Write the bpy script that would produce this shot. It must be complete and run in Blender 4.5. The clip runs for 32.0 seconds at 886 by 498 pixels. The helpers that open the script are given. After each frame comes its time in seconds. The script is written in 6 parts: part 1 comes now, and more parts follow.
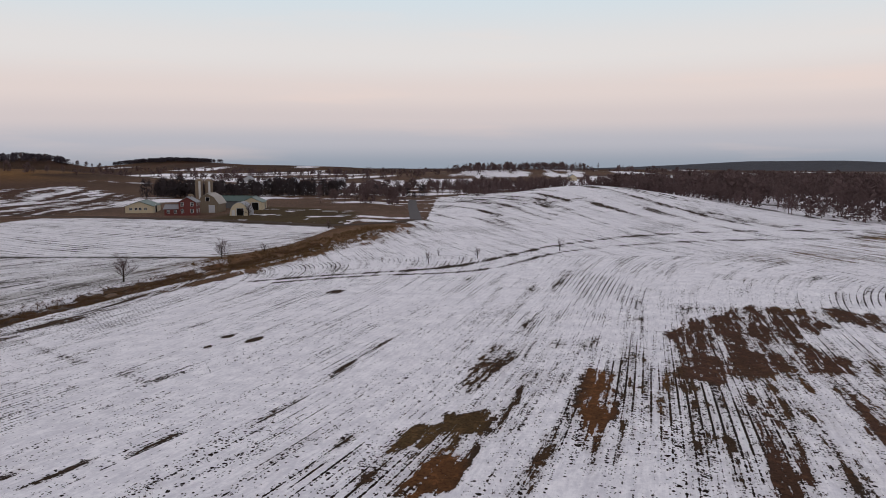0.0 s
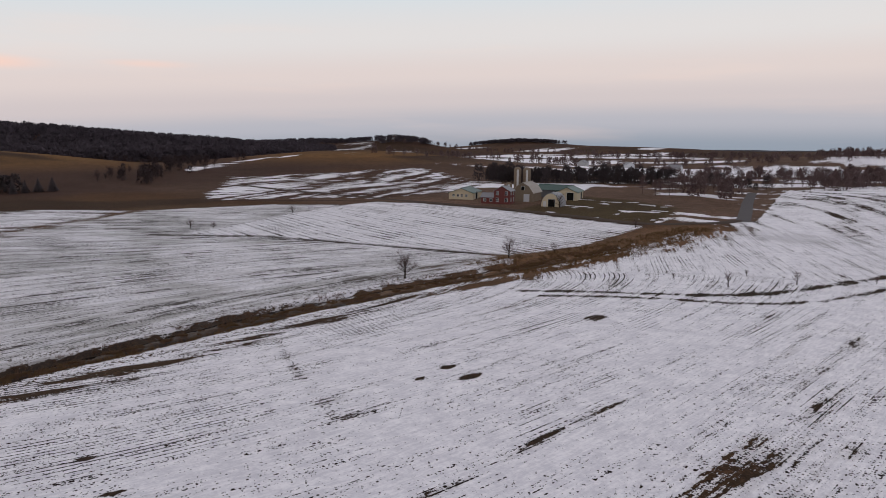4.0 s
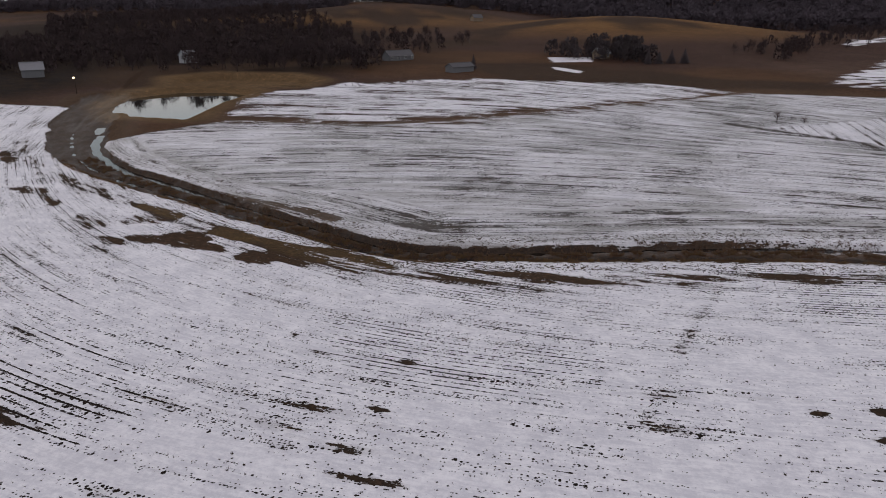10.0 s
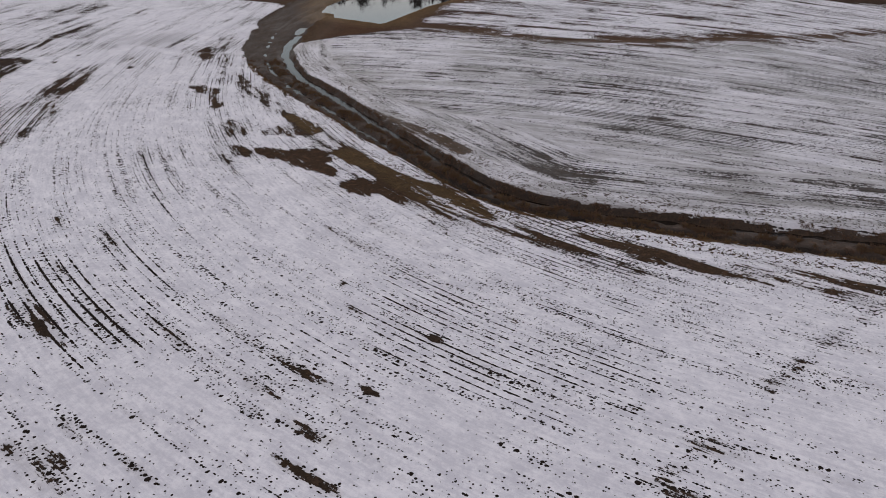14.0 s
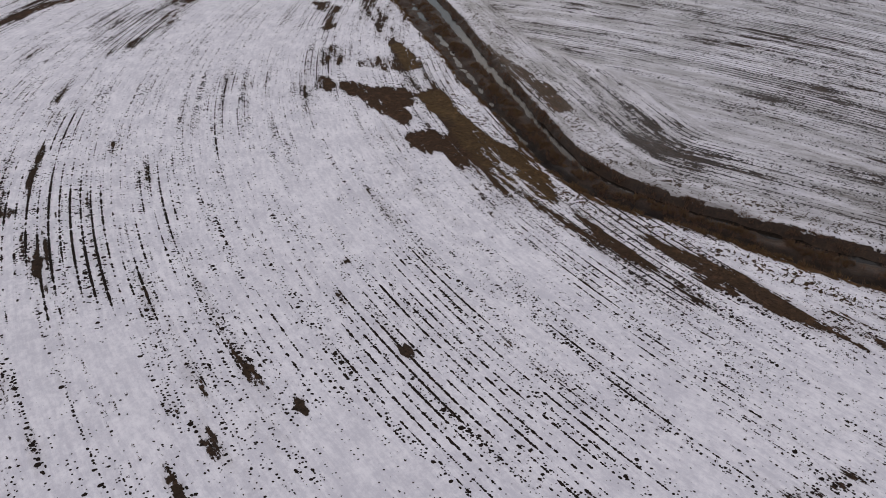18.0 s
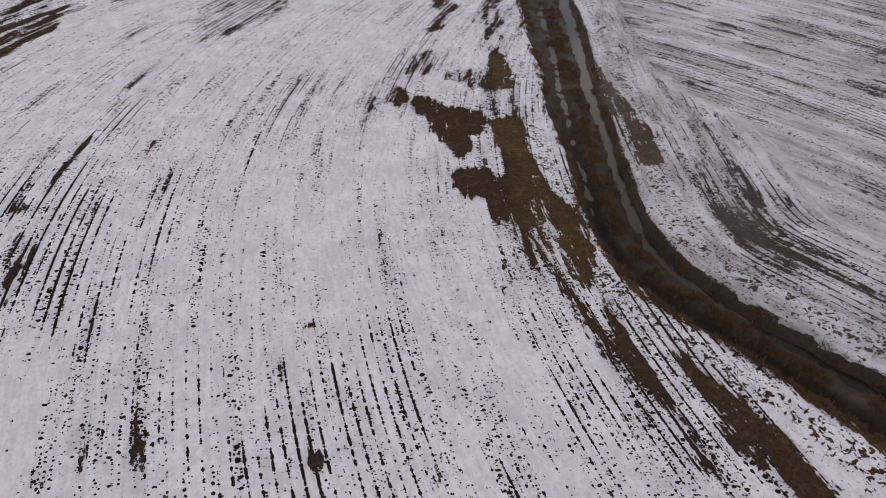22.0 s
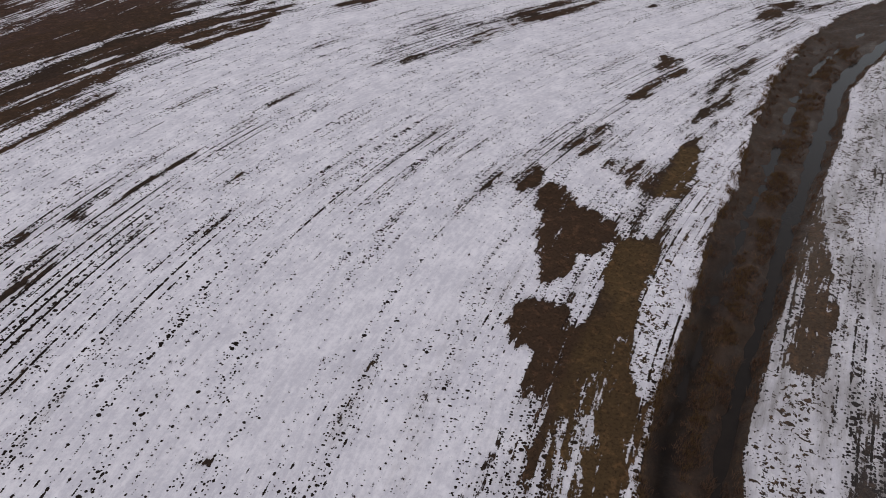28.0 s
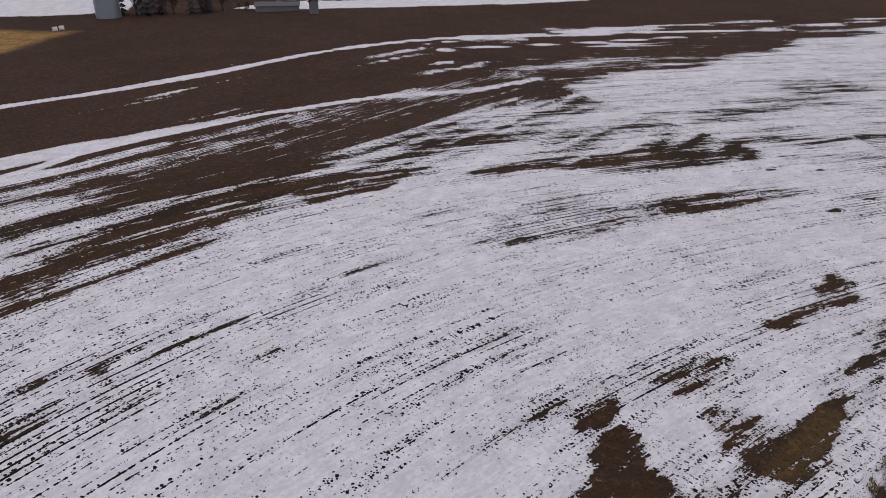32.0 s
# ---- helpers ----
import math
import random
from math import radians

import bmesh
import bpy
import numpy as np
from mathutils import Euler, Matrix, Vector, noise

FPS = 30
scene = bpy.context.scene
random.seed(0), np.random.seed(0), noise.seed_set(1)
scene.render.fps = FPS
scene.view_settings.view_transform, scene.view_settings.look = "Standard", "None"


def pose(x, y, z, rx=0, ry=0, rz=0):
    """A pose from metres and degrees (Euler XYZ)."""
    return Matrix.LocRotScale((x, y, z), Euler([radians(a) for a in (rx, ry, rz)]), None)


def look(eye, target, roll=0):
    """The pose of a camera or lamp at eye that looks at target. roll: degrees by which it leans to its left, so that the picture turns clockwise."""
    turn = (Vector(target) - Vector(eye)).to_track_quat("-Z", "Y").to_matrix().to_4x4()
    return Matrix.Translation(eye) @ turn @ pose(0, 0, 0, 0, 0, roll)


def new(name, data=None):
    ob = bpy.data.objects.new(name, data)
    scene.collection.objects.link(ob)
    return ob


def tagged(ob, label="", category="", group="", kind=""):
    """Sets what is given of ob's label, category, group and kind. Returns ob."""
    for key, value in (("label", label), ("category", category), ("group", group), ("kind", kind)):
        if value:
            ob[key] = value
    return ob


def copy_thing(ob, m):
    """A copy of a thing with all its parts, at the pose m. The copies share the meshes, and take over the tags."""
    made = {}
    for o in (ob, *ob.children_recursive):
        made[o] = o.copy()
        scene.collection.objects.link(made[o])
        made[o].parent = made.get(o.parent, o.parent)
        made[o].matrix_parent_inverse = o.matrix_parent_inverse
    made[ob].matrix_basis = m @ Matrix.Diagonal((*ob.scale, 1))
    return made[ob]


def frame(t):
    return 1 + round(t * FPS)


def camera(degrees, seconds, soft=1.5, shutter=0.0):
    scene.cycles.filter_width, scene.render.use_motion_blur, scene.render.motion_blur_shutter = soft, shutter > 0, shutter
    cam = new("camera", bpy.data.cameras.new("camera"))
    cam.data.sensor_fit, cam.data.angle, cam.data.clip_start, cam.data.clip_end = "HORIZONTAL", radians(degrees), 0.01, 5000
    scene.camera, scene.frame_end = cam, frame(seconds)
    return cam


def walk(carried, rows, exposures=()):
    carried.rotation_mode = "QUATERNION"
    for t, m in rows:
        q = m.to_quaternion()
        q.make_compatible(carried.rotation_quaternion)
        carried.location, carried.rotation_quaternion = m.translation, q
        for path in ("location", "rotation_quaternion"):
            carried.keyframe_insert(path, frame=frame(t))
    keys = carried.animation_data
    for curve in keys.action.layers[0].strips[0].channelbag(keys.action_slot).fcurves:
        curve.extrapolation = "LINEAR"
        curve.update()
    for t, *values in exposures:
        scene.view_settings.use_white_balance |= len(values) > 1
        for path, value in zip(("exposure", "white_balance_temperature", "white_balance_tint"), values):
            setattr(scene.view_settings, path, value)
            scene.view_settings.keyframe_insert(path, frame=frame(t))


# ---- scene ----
cam = camera(63.9, 32.0, soft=0.8)
METRES, EYE, TILT, LEAN, TURN = 140.0, 20.3, -6.7, 0.0, 0.0
ROWS = [
    (0.0, 0.0, 0.0, 0.0, -0.0, -0.0, -0.0),
    (0.5, 0.0058, 0.0138, 0.0051, 3.74, 0.13, -0.49),
    (1.0, 0.0124, 0.0271, 0.0103, 6.96, 0.12, -0.94),
    (1.5, 0.0197, 0.0403, 0.0155, 10.11, 0.08, -1.38),
    (2.0, 0.0274, 0.0531, 0.0208, 13.3, 0.01, -1.81),
    (2.5, 0.0353, 0.0661, 0.0261, 16.66, -0.24, -2.21),
    (3.0, 0.0431, 0.08, 0.0307, 20.07, -0.77, -2.62),
    (3.5, 0.0509, 0.0934, 0.0359, 23.47, -1.56, -3.03),
    (5.5, 0.077, 0.1521, 0.0545, 39.25, -5.51, -4.64),
    (6.0, 0.0818, 0.1673, 0.0589, 43.83, -6.81, -4.99),
    (6.5, 0.086, 0.1822, 0.0634, 48.38, -8.13, -5.35),
    (7.0, 0.0891, 0.1974, 0.0674, 52.83, -9.47, -5.69),
    (7.5, 0.0908, 0.2126, 0.0714, 57.23, -10.84, -5.99),
    (8.0, 0.0918, 0.2277, 0.0756, 61.6, -12.25, -6.21),
    (8.5, 0.0919, 0.243, 0.08, 65.94, -13.66, -6.43),
    (9.0, 0.0904, 0.2583, 0.0837, 70.06, -15.05, -6.63),
    (9.5, 0.0881, 0.2731, 0.0879, 74.12, -16.45, -6.81),
    (10.0, 0.0849, 0.2876, 0.0917, 78.0, -17.85, -6.92),
    (10.5, 0.0808, 0.302, 0.0954, 81.36, -19.19, -7.02),
    (11.0, 0.0759, 0.316, 0.0986, 83.79, -20.4, -7.09),
    (11.5, 0.0701, 0.3298, 0.1017, 86.19, -21.6, -7.13),
    (12.0, 0.0631, 0.3428, 0.1049, 88.53, -22.86, -7.15),
    (12.5, 0.0554, 0.3553, 0.1079, 90.86, -24.06, -7.19),
    (13.0, 0.0469, 0.3676, 0.111, 93.21, -25.29, -7.16),
    (13.5, 0.0377, 0.3793, 0.1138, 95.53, -26.51, -7.13),
    (14.0, 0.0279, 0.3905, 0.1167, 97.81, -27.73, -7.1),
    (14.5, 0.0175, 0.4014, 0.1193, 100.03, -28.91, -7.03),
    (16.5, -0.0281, 0.439, 0.1308, 108.39, -33.66, -6.76),
    (17.0, -0.0405, 0.4472, 0.1334, 110.4, -34.82, -6.67),
    (17.5, -0.0532, 0.4547, 0.136, 112.42, -35.9, -6.57),
    (18.0, -0.0662, 0.4617, 0.1385, 114.44, -36.83, -6.46),
    (18.5, -0.0797, 0.4682, 0.1407, 116.48, -37.53, -6.37),
    (19.0, -0.0941, 0.4741, 0.1431, 118.51, -38.11, -6.25),
    (19.5, -0.1087, 0.4797, 0.145, 120.51, -38.52, -6.14),
    (20.0, -0.1237, 0.4846, 0.1469, 122.53, -38.94, -5.99),
    (20.5, -0.1386, 0.4891, 0.1485, 124.57, -39.31, -5.88),
    (21.0, -0.1538, 0.493, 0.1503, 126.61, -39.69, -5.74),
    (21.5, -0.1691, 0.4963, 0.152, 128.62, -40.08, -5.58),
    (22.0, -0.1845, 0.4988, 0.1535, 130.65, -40.44, -5.45),
    (22.5, -0.2001, 0.5009, 0.155, 132.86, -40.79, -5.27),
    (23.0, -0.2158, 0.5024, 0.1559, 135.09, -41.04, -5.1),
    (23.5, -0.2314, 0.5033, 0.1569, 137.33, -41.26, -4.92),
    (24.0, -0.2471, 0.5035, 0.1577, 139.56, -41.43, -4.72),
    (24.5, -0.2628, 0.5034, 0.1581, 141.81, -41.58, -4.46),
    (25.0, -0.2781, 0.5025, 0.1585, 144.17, -41.75, -4.27),
    (25.5, -0.2942, 0.5011, 0.1587, 145.84, -41.88, -4.03),
    (27.5, -0.3534, 0.4893, 0.1582, 155.16, -42.45, -3.03),
    (28.0, -0.3683, 0.485, 0.1577, 158.4, -42.57, -2.64),
    (28.5, -0.3831, 0.48, 0.1572, 161.62, -42.58, -2.24),
    (29.0, -0.3976, 0.4739, 0.1568, 164.82, -42.42, -1.89),
    (29.5, -0.4119, 0.4676, 0.1563, 167.61, -41.79, -1.53),
    (30.0, -0.4257, 0.4606, 0.1558, 169.77, -40.38, -1.23),
    (30.5, -0.439, 0.4526, 0.1555, 171.34, -38.5, -1.04),
    (31.0, -0.4523, 0.4443, 0.1548, 172.93, -36.41, -0.81),
    (31.5, -0.4647, 0.4358, 0.1537, 174.61, -34.21, -0.65),
    (32.0, -0.4771, 0.4264, 0.1521, 176.6, -31.95, -0.4),
]
walk(cam, [(t, pose(0, 0, EYE, TILT, LEAN, TURN) @ pose(METRES * x, METRES * y, METRES * z, 90 + pitch, roll, yaw)) for t, x, y, z, yaw, pitch, roll in ROWS],
     [(0, 0.03), (9, 0.05), (14, 0.06), (18, 0.12), (32, 0.13)])


# ---- light: a clear dusk sky after sunset, soft from all sides ----
world = bpy.data.worlds.new("dusk_sky")
scene.world = world
world.use_nodes = True
wn, wl = world.node_tree.nodes, world.node_tree.links
wn.clear()
w_out = wn.new("ShaderNodeOutputWorld")
w_bg = wn.new("ShaderNodeBackground")
w_bg.inputs["Strength"].default_value = 1.0
w_sky = wn.new("ShaderNodeTexSky")
w_sky.sky_type, w_sky.sun_disc = "NISHITA", False
w_sky.sun_elevation, w_sky.sun_rotation = radians(2.0), radians(200)
w_co = wn.new("ShaderNodeTexCoord")
w_sep = wn.new("ShaderNodeSeparateXYZ")
w_ramp = wn.new("ShaderNodeValToRGB")
w_ramp.color_ramp.interpolation = "EASE"


def lin(r, g, b):
    return tuple(((c / 255 + 0.055) / 1.055) ** 2.4 if c > 10 else c / 3294 for c in (r, g, b)) + (1,)


SKY = [(0.0, (146, 156, 170)), (0.034, (179, 180, 190)), (0.065, (205, 195, 197)), (0.10, (219, 206, 204)),
       (0.15, (221, 217, 217)), (0.23, (206, 218, 226)), (0.38, (194, 198, 207)), (1.0, (174, 165, 173))]
while len(w_ramp.color_ramp.elements) < len(SKY):
    w_ramp.color_ramp.elements.new(0.5)
for e, (p, c) in zip(w_ramp.color_ramp.elements, SKY):
    e.position, e.color = p, lin(*c)
WISPS = [((-0.8692, 0.4854, 0.0938), (1, 0.085, 0.009), 0.8), ((-0.757, 0.646, 0.098), (1, 0.05, 0.005), 0.35), ((-0.62, -0.78, 0.09), (1, 0.1, 0.008), 0.3)]
w_map = wn.new("ShaderNodeMapping")
w_map.inputs["Scale"].default_value = (3.0, 3.0, 30)
w_cl = wn.new("ShaderNodeTexNoise")
w_cl.inputs["Scale"].default_value, w_cl.inputs["Detail"].default_value = 1.0, 4
w_cr = wn.new("ShaderNodeValToRGB")
w_cr.color_ramp.elements[0].position, w_cr.color_ramp.elements[0].color = 0.56, (0, 0, 0, 1)
w_cr.color_ramp.elements[1].position, w_cr.color_ramp.elements[1].color = 0.80, (0.22, 0.22, 0.22, 1)
w_mix = wn.new("ShaderNodeMix")
w_mix.data_type = "RGBA"
w_mix.inputs[7].default_value = lin(246, 214, 200)
w_add = wn.new("ShaderNodeMix")
w_add.data_type, w_add.blend_type = "RGBA", "ADD"
w_add.inputs[0].default_value = 0.01
wl.new(w_co.outputs["Generated"], w_sep.inputs[0])
w_west = wn.new("ShaderNodeMath")
w_west.operation, w_west.use_clamp = "MULTIPLY", True
w_west.inputs[1].default_value = -1.0
w_sq = wn.new("ShaderNodeMath")
w_sq.operation = "POWER"
w_sq.inputs[1].default_value = 3.0
w_up = wn.new("ShaderNodeMath")
w_up.operation = "MULTIPLY_ADD"
w_up.inputs[1].default_value = 0.05
wl.new(w_sep.outputs["X"], w_west.inputs[0])
wl.new(w_west.outputs[0], w_sq.inputs[0])
wl.new(w_sq.outputs[0], w_up.inputs[0])
wl.new(w_sep.outputs["Z"], w_up.inputs[2])
wl.new(w_up.outputs[0], w_ramp.inputs[0])
wl.new(w_co.outputs["Generated"], w_map.inputs[0])
wl.new(w_map.outputs[0], w_cl.inputs["Vector"])
wl.new(w_cl.outputs[0], w_cr.inputs[0])
wl.new(w_cr.outputs[0], w_mix.inputs[0])
wl.new(w_ramp.outputs[0], w_mix.inputs[6])
w_wisp = w_mix.outputs[2]
for centre, size, amount in WISPS:
    w_sub = wn.new("ShaderNodeVectorMath")
    w_sub.operation = "SUBTRACT"
    w_sub.inputs[1].default_value = centre
    w_rot = wn.new("ShaderNodeMapping")
    w_rot.inputs["Rotation"].default_value = (0, 0, -math.atan2(centre[1], centre[0]))
    w_div = wn.new("ShaderNodeVectorMath")
    w_div.operation = "DIVIDE"
    w_div.inputs[1].default_value = size
    w_len = wn.new("ShaderNodeVectorMath")
    w_len.operation = "LENGTH"
    w_rng = wn.new("ShaderNodeMapRange")
    w_rng.interpolation_type = "SMOOTHSTEP"
    w_rng.inputs["From Min"].default_value, w_rng.inputs["From Max"].default_value = 1.6, 0.1
    w_rng.inputs["To Max"].default_value = amount
    w_jit = wn.new("ShaderNodeMath")
    w_jit.operation = "MULTIPLY_ADD"
    w_jit.inputs[1].default_value = 1.6
    w_one = wn.new("ShaderNodeMix")
    w_one.data_type = "RGBA"
    w_one.inputs[7].default_value = lin(255, 206, 186)
    wl.new(w_co.outputs["Generated"], w_sub.inputs[0])
    wl.new(w_sub.outputs[0], w_rot.inputs[0])
    wl.new(w_rot.outputs[0], w_div.inputs[0])
    wl.new(w_div.outputs[0], w_len.inputs[0])
    w_m2 = wn.new("ShaderNodeMath")
    w_m2.operation = "SUBTRACT"
    w_m2.inputs[1].default_value = 0.8
    wl.new(w_cl.outputs[0], w_jit.inputs[0])
    wl.new(w_len.outputs["Value"], w_jit.inputs[2])
    wl.new(w_jit.outputs[0], w_m2.inputs[0])
    wl.new(w_m2.outputs[0], w_rng.inputs["Value"])
    wl.new(w_rng.outputs[0], w_one.inputs[0])
    wl.new(w_wisp, w_one.inputs[6])
    w_wisp = w_one.outputs[2]
wl.new(w_wisp, w_add.inputs[6])
wl.new(w_sky.outputs[0], w_add.inputs[7])
wl.new(w_add.outputs[2], w_bg.inputs["Color"])
wl.new(w_bg.outputs[0], w_out.inputs[0])

sun = new("afterglow_sun", bpy.data.lights.new("afterglow_sun", "SUN"))
sun.data.energy, sun.data.angle, sun.data.color = 0.12, radians(25), (1.0, 0.86, 0.76)
sun.matrix_world = look((0, 0, 0), (0.9, 0.35, -0.55))


# ---- lie of the land ----
def smooth(a, b, x):
    q = np.clip((np.asarray(x, float) - a) / (b - a), 0, 1)
    return q * q * (3 - 2 * q)


def near_line(x, y, pts):
    """Distance to a bent line, side (plus: to its right), length along it and share of the whole."""
    best = np.full(x.shape, 1e9)
    side, along = np.zeros(x.shape), np.zeros(x.shape)
    run = 0.0
    for (ax, ay), (bx, by) in zip(pts[:-1], pts[1:]):
        dx, dy = bx - ax, by - ay
        n = math.hypot(dx, dy)
        q = np.clip(((x - ax) * dx + (y - ay) * dy) / n ** 2, 0, 1)
        d = np.hypot(x - ax - q * dx, y - ay - q * dy)
        m = d < best
        best = np.where(m, d, best)
        side = np.where(m, np.sign((x - ax) * dy - (y - ay) * dx), side)
        along = np.where(m, run + q * n, along)
        run += n
    return best, side, along


def inside(x, y, pts):
    """Signed distance to a closed outline: plus inside."""
    d, _, _ = near_line(x, y, list(pts) + [pts[0]])
    c = np.zeros(x.shape, bool)
    j = len(pts) - 1
    for i in range(len(pts)):
        (xi, yi), (xj, yj) = pts[i], pts[j]
        if yi != yj:
            c ^= ((yi > y) != (yj > y)) & (x < (xj - xi) * (y - yi) / (yj - yi) + xi)
        j = i
    return np.where(c, d, -d)


def hashed(ix, iy, seed):
    n = (ix.astype(np.int64) * 374761393 + iy.astype(np.int64) * 668265263 + seed * 974634211) & 0x7FFFFFFF
    n = ((n ^ (n >> 13)) * 1274126177) & 0x7FFFFFFF
    return ((n ^ (n >> 16)) & 0xFFFF) / 65535.0


def grain(x, y, seed=0):
    """Smooth value noise from 0 to 1."""
    x, y = np.asarray(x, float), np.asarray(y, float)
    ix, iy = np.floor(x), np.floor(y)
    fx, fy = x - ix, y - iy
    fx, fy = fx * fx * (3 - 2 * fx), fy * fy * (3 - 2 * fy)
    a, b = hashed(ix, iy, seed), hashed(ix + 1, iy, seed)
    c, d = hashed(ix, iy + 1, seed), hashed(ix + 1, iy + 1, seed)
    return (a * (1 - fx) + b * fx) * (1 - fy) + (c * (1 - fx) + d * fx) * fy


def rough(x, y, seed=0, octaves=4):
    s, a, t = 0.0, 0.5, 0.0
    for k in range(octaves):
        s, t = s + a * grain(x * 2 ** k, y * 2 ** k, seed + k), t + a
        a *= 0.5
    return s / t


def spline(pts, step=7.0):
    """A smooth line through a few points."""
    p = [np.array(q, float) for q in pts]
    p = [2 * p[0] - p[1]] + p + [2 * p[-1] - p[-2]]
    out = []
    for i in range(1, len(p) - 2):
        n = max(2, int(np.linalg.norm(p[i + 1][:2] - p[i][:2]) / step))
        for k in range(n):
            t = k / n
            out.append(0.5 * (2 * p[i] + (p[i + 1] - p[i - 1]) * t + (2 * p[i - 1] - 5 * p[i] + 4 * p[i + 1] - p[i + 2]) * t * t
                              + (3 * p[i] - p[i - 1] - 3 * p[i + 1] + p[i + 2]) * t ** 3))
    return out + [p[-2]]


# the creek: x, y and half its width
CREEK = spline([(-236, -14, 9), (-205, -13, 8), (-178, -9.5, 7.2), (-150, -3, 5.6), (-130, 6.5, 4.7), (-115, 18, 4.3), (-100.8, 29.3, 3.7), (-90.2, 38, 3.4), (-82.4, 44.6, 3.0),
                (-76.8, 49.4, 2.9), (-73, 54.2, 2.9), (-71.2, 58.3, 2.9), (-70.2, 63, 2.8), (-69.2, 69, 2.8), (-67.8, 77, 3.2), (-64.6, 98, 4.0), (-57, 126, 4),
                (-46, 160, 4), (-30, 200, 3), (-20, 235, 2)], 3.2)
CREEK_LINE = [(p[0], p[1]) for p in CREEK]
CREEK_HALF = np.array([p[2] for p in CREEK])
CREEK_RUN = np.concatenate([[0], np.cumsum([math.dist(a, b) for a, b in zip(CREEK_LINE[:-1], CREEK_LINE[1:])])])
POND = [(-190, 13), (-198, -2), (-222, -10), (-246, -8), (-256, 4), (-254, 20), (-244, 29), (-222, 20)]
POND_2 = [(-262, 2), (-262, 26), (-256, 44), (-268, 50), (-284, 40), (-290, 14), (-280, 0)]

# rises: x, y, height, reach across, reach along, turn
HILLS = [(70, 335, 9.5, 50, 85, 0), (-493, 280, 17.5, 130, 110, 0), (-790, 160, 17, 150, 130, 0), (-700, -20, 9, 170, 170, 0),
         (-1050, 560, 34, 240, 280, 0), (-860, 800, 13, 220, 220, 0), (-1250, 230, 17, 300, 260, 0), (-1300, -150, 19, 320, 300, 0),
         (-900, 1350, 14, 420, 300, 0), (-600, 2000, 20, 500, 300, 0), (-200, 2400, 5, 700, 300, 0), (500, 2300, 5, 600, 300, 0),
         (1750, 3450, 44, 750, 500, 0), (-380, 600, 15, 170, 150, 0), (330, 900, 8, 260, 200, 0), (-60, 1000, 6, 260, 200, 0),
         (-752, 1300, 15, 90, 90, 0), (-790, 2060, 16, 150, 120, 0), (-980, 1280, 13, 230, 150, 0), (90, 905, 9, 150, 100, 0), (150, -420, 10, 300, 200, 0), (-300, -500, 12, 240, 240, 0)]
ROAD = [(-10, 262), (-12, 300), (-15, 350), (-18, 420), (-24, 520), (-34, 640), (-50, 800)]


def hills(x, y):
    z = np.zeros(np.shape(x))
    for hx, hy, h, rx, ry, _ in HILLS:
        z = z + h * np.exp(-(((x - hx) / rx) ** 2 + ((y - hy) / ry) ** 2))
    far = np.hypot(x, y)
    z = z + smooth(150, 700, far) * (rough(x / 190, y / 190, 5, 3) - 0.5) * 6 + smooth(180, 330, far) * 1.2
    w = 1 - smooth(5, 26, near_line(np.asarray(x, float), np.asarray(y, float), ROAD)[0])
    z = z * (1 - w) + 0.2 * w
    return z


def creek_at(x, y):
    """Distance from the creek's middle as a share of its half width, signed, and the length along it."""
    d, side, along = near_line(x, y, CREEK_LINE)
    return d, side, along, np.interp(along, CREEK_RUN, CREEK_HALF)


WATER = -2.62


def land(x, y):
    x, y = np.asarray(x, float), np.asarray(y, float)
    d, side, along, half = creek_at(x, y)
    near = smooth(4, 18, d)
    z = hills(x, y) + 0.5 * near * (rough(x / 45, y / 45, 11, 3) - 0.5)
    open_ = 1 - smooth(270, 350, along)
    valley = np.where(side > 0, -1.8 + 2.1 * smooth(2, 48, d), -1.8 + 1.8 * smooth(60, 130, d))
    z = z + valley * (1 - smooth(150, 260, y)) * smooth(-330, -240, x) * smooth(420, 250, np.hypot(x, y))
    edge = half * (1 + 0.3 * (rough(along / 5, side * 3, 21, 3) - 0.5))
    s = side * d / np.maximum(half, 0.1)
    cut = 0.25 + 0.37 * smooth(120, 190, along) + 0.10 * (grain(along / 9, 0 * along, 13) - 0.5)
    bed = -0.50 - 0.34 * np.exp(-((s - cut) / 0.14) ** 2) - (0.48 + 0.34 * grain(along / 5, 0 * along, 19)) * np.exp(-((s + 0.60 + 0.12 * (grain(along / 7, 0 * along, 17) - 0.5)) / 0.17) ** 2)
    bed = bed + 0.10 * np.exp(-((s - 0.02) / 0.2) ** 2) - 0.13 * smooth(180, 130, along)
    bed = bed - 0.04 + 0.75 * (rough(x / 1.3, y / 1.3, 8, 3) - 0.5) + 0.2 * smooth(0.82, 1.0, np.abs(s))
    z = z + open_ * (bed * (1 - smooth(edge - 0.7, edge + 0.25, d)))
    p = np.maximum(inside(x, y, POND), inside(x, y, POND_2))
    z = z - 1.9 * smooth(-3, 3, p)
    return z


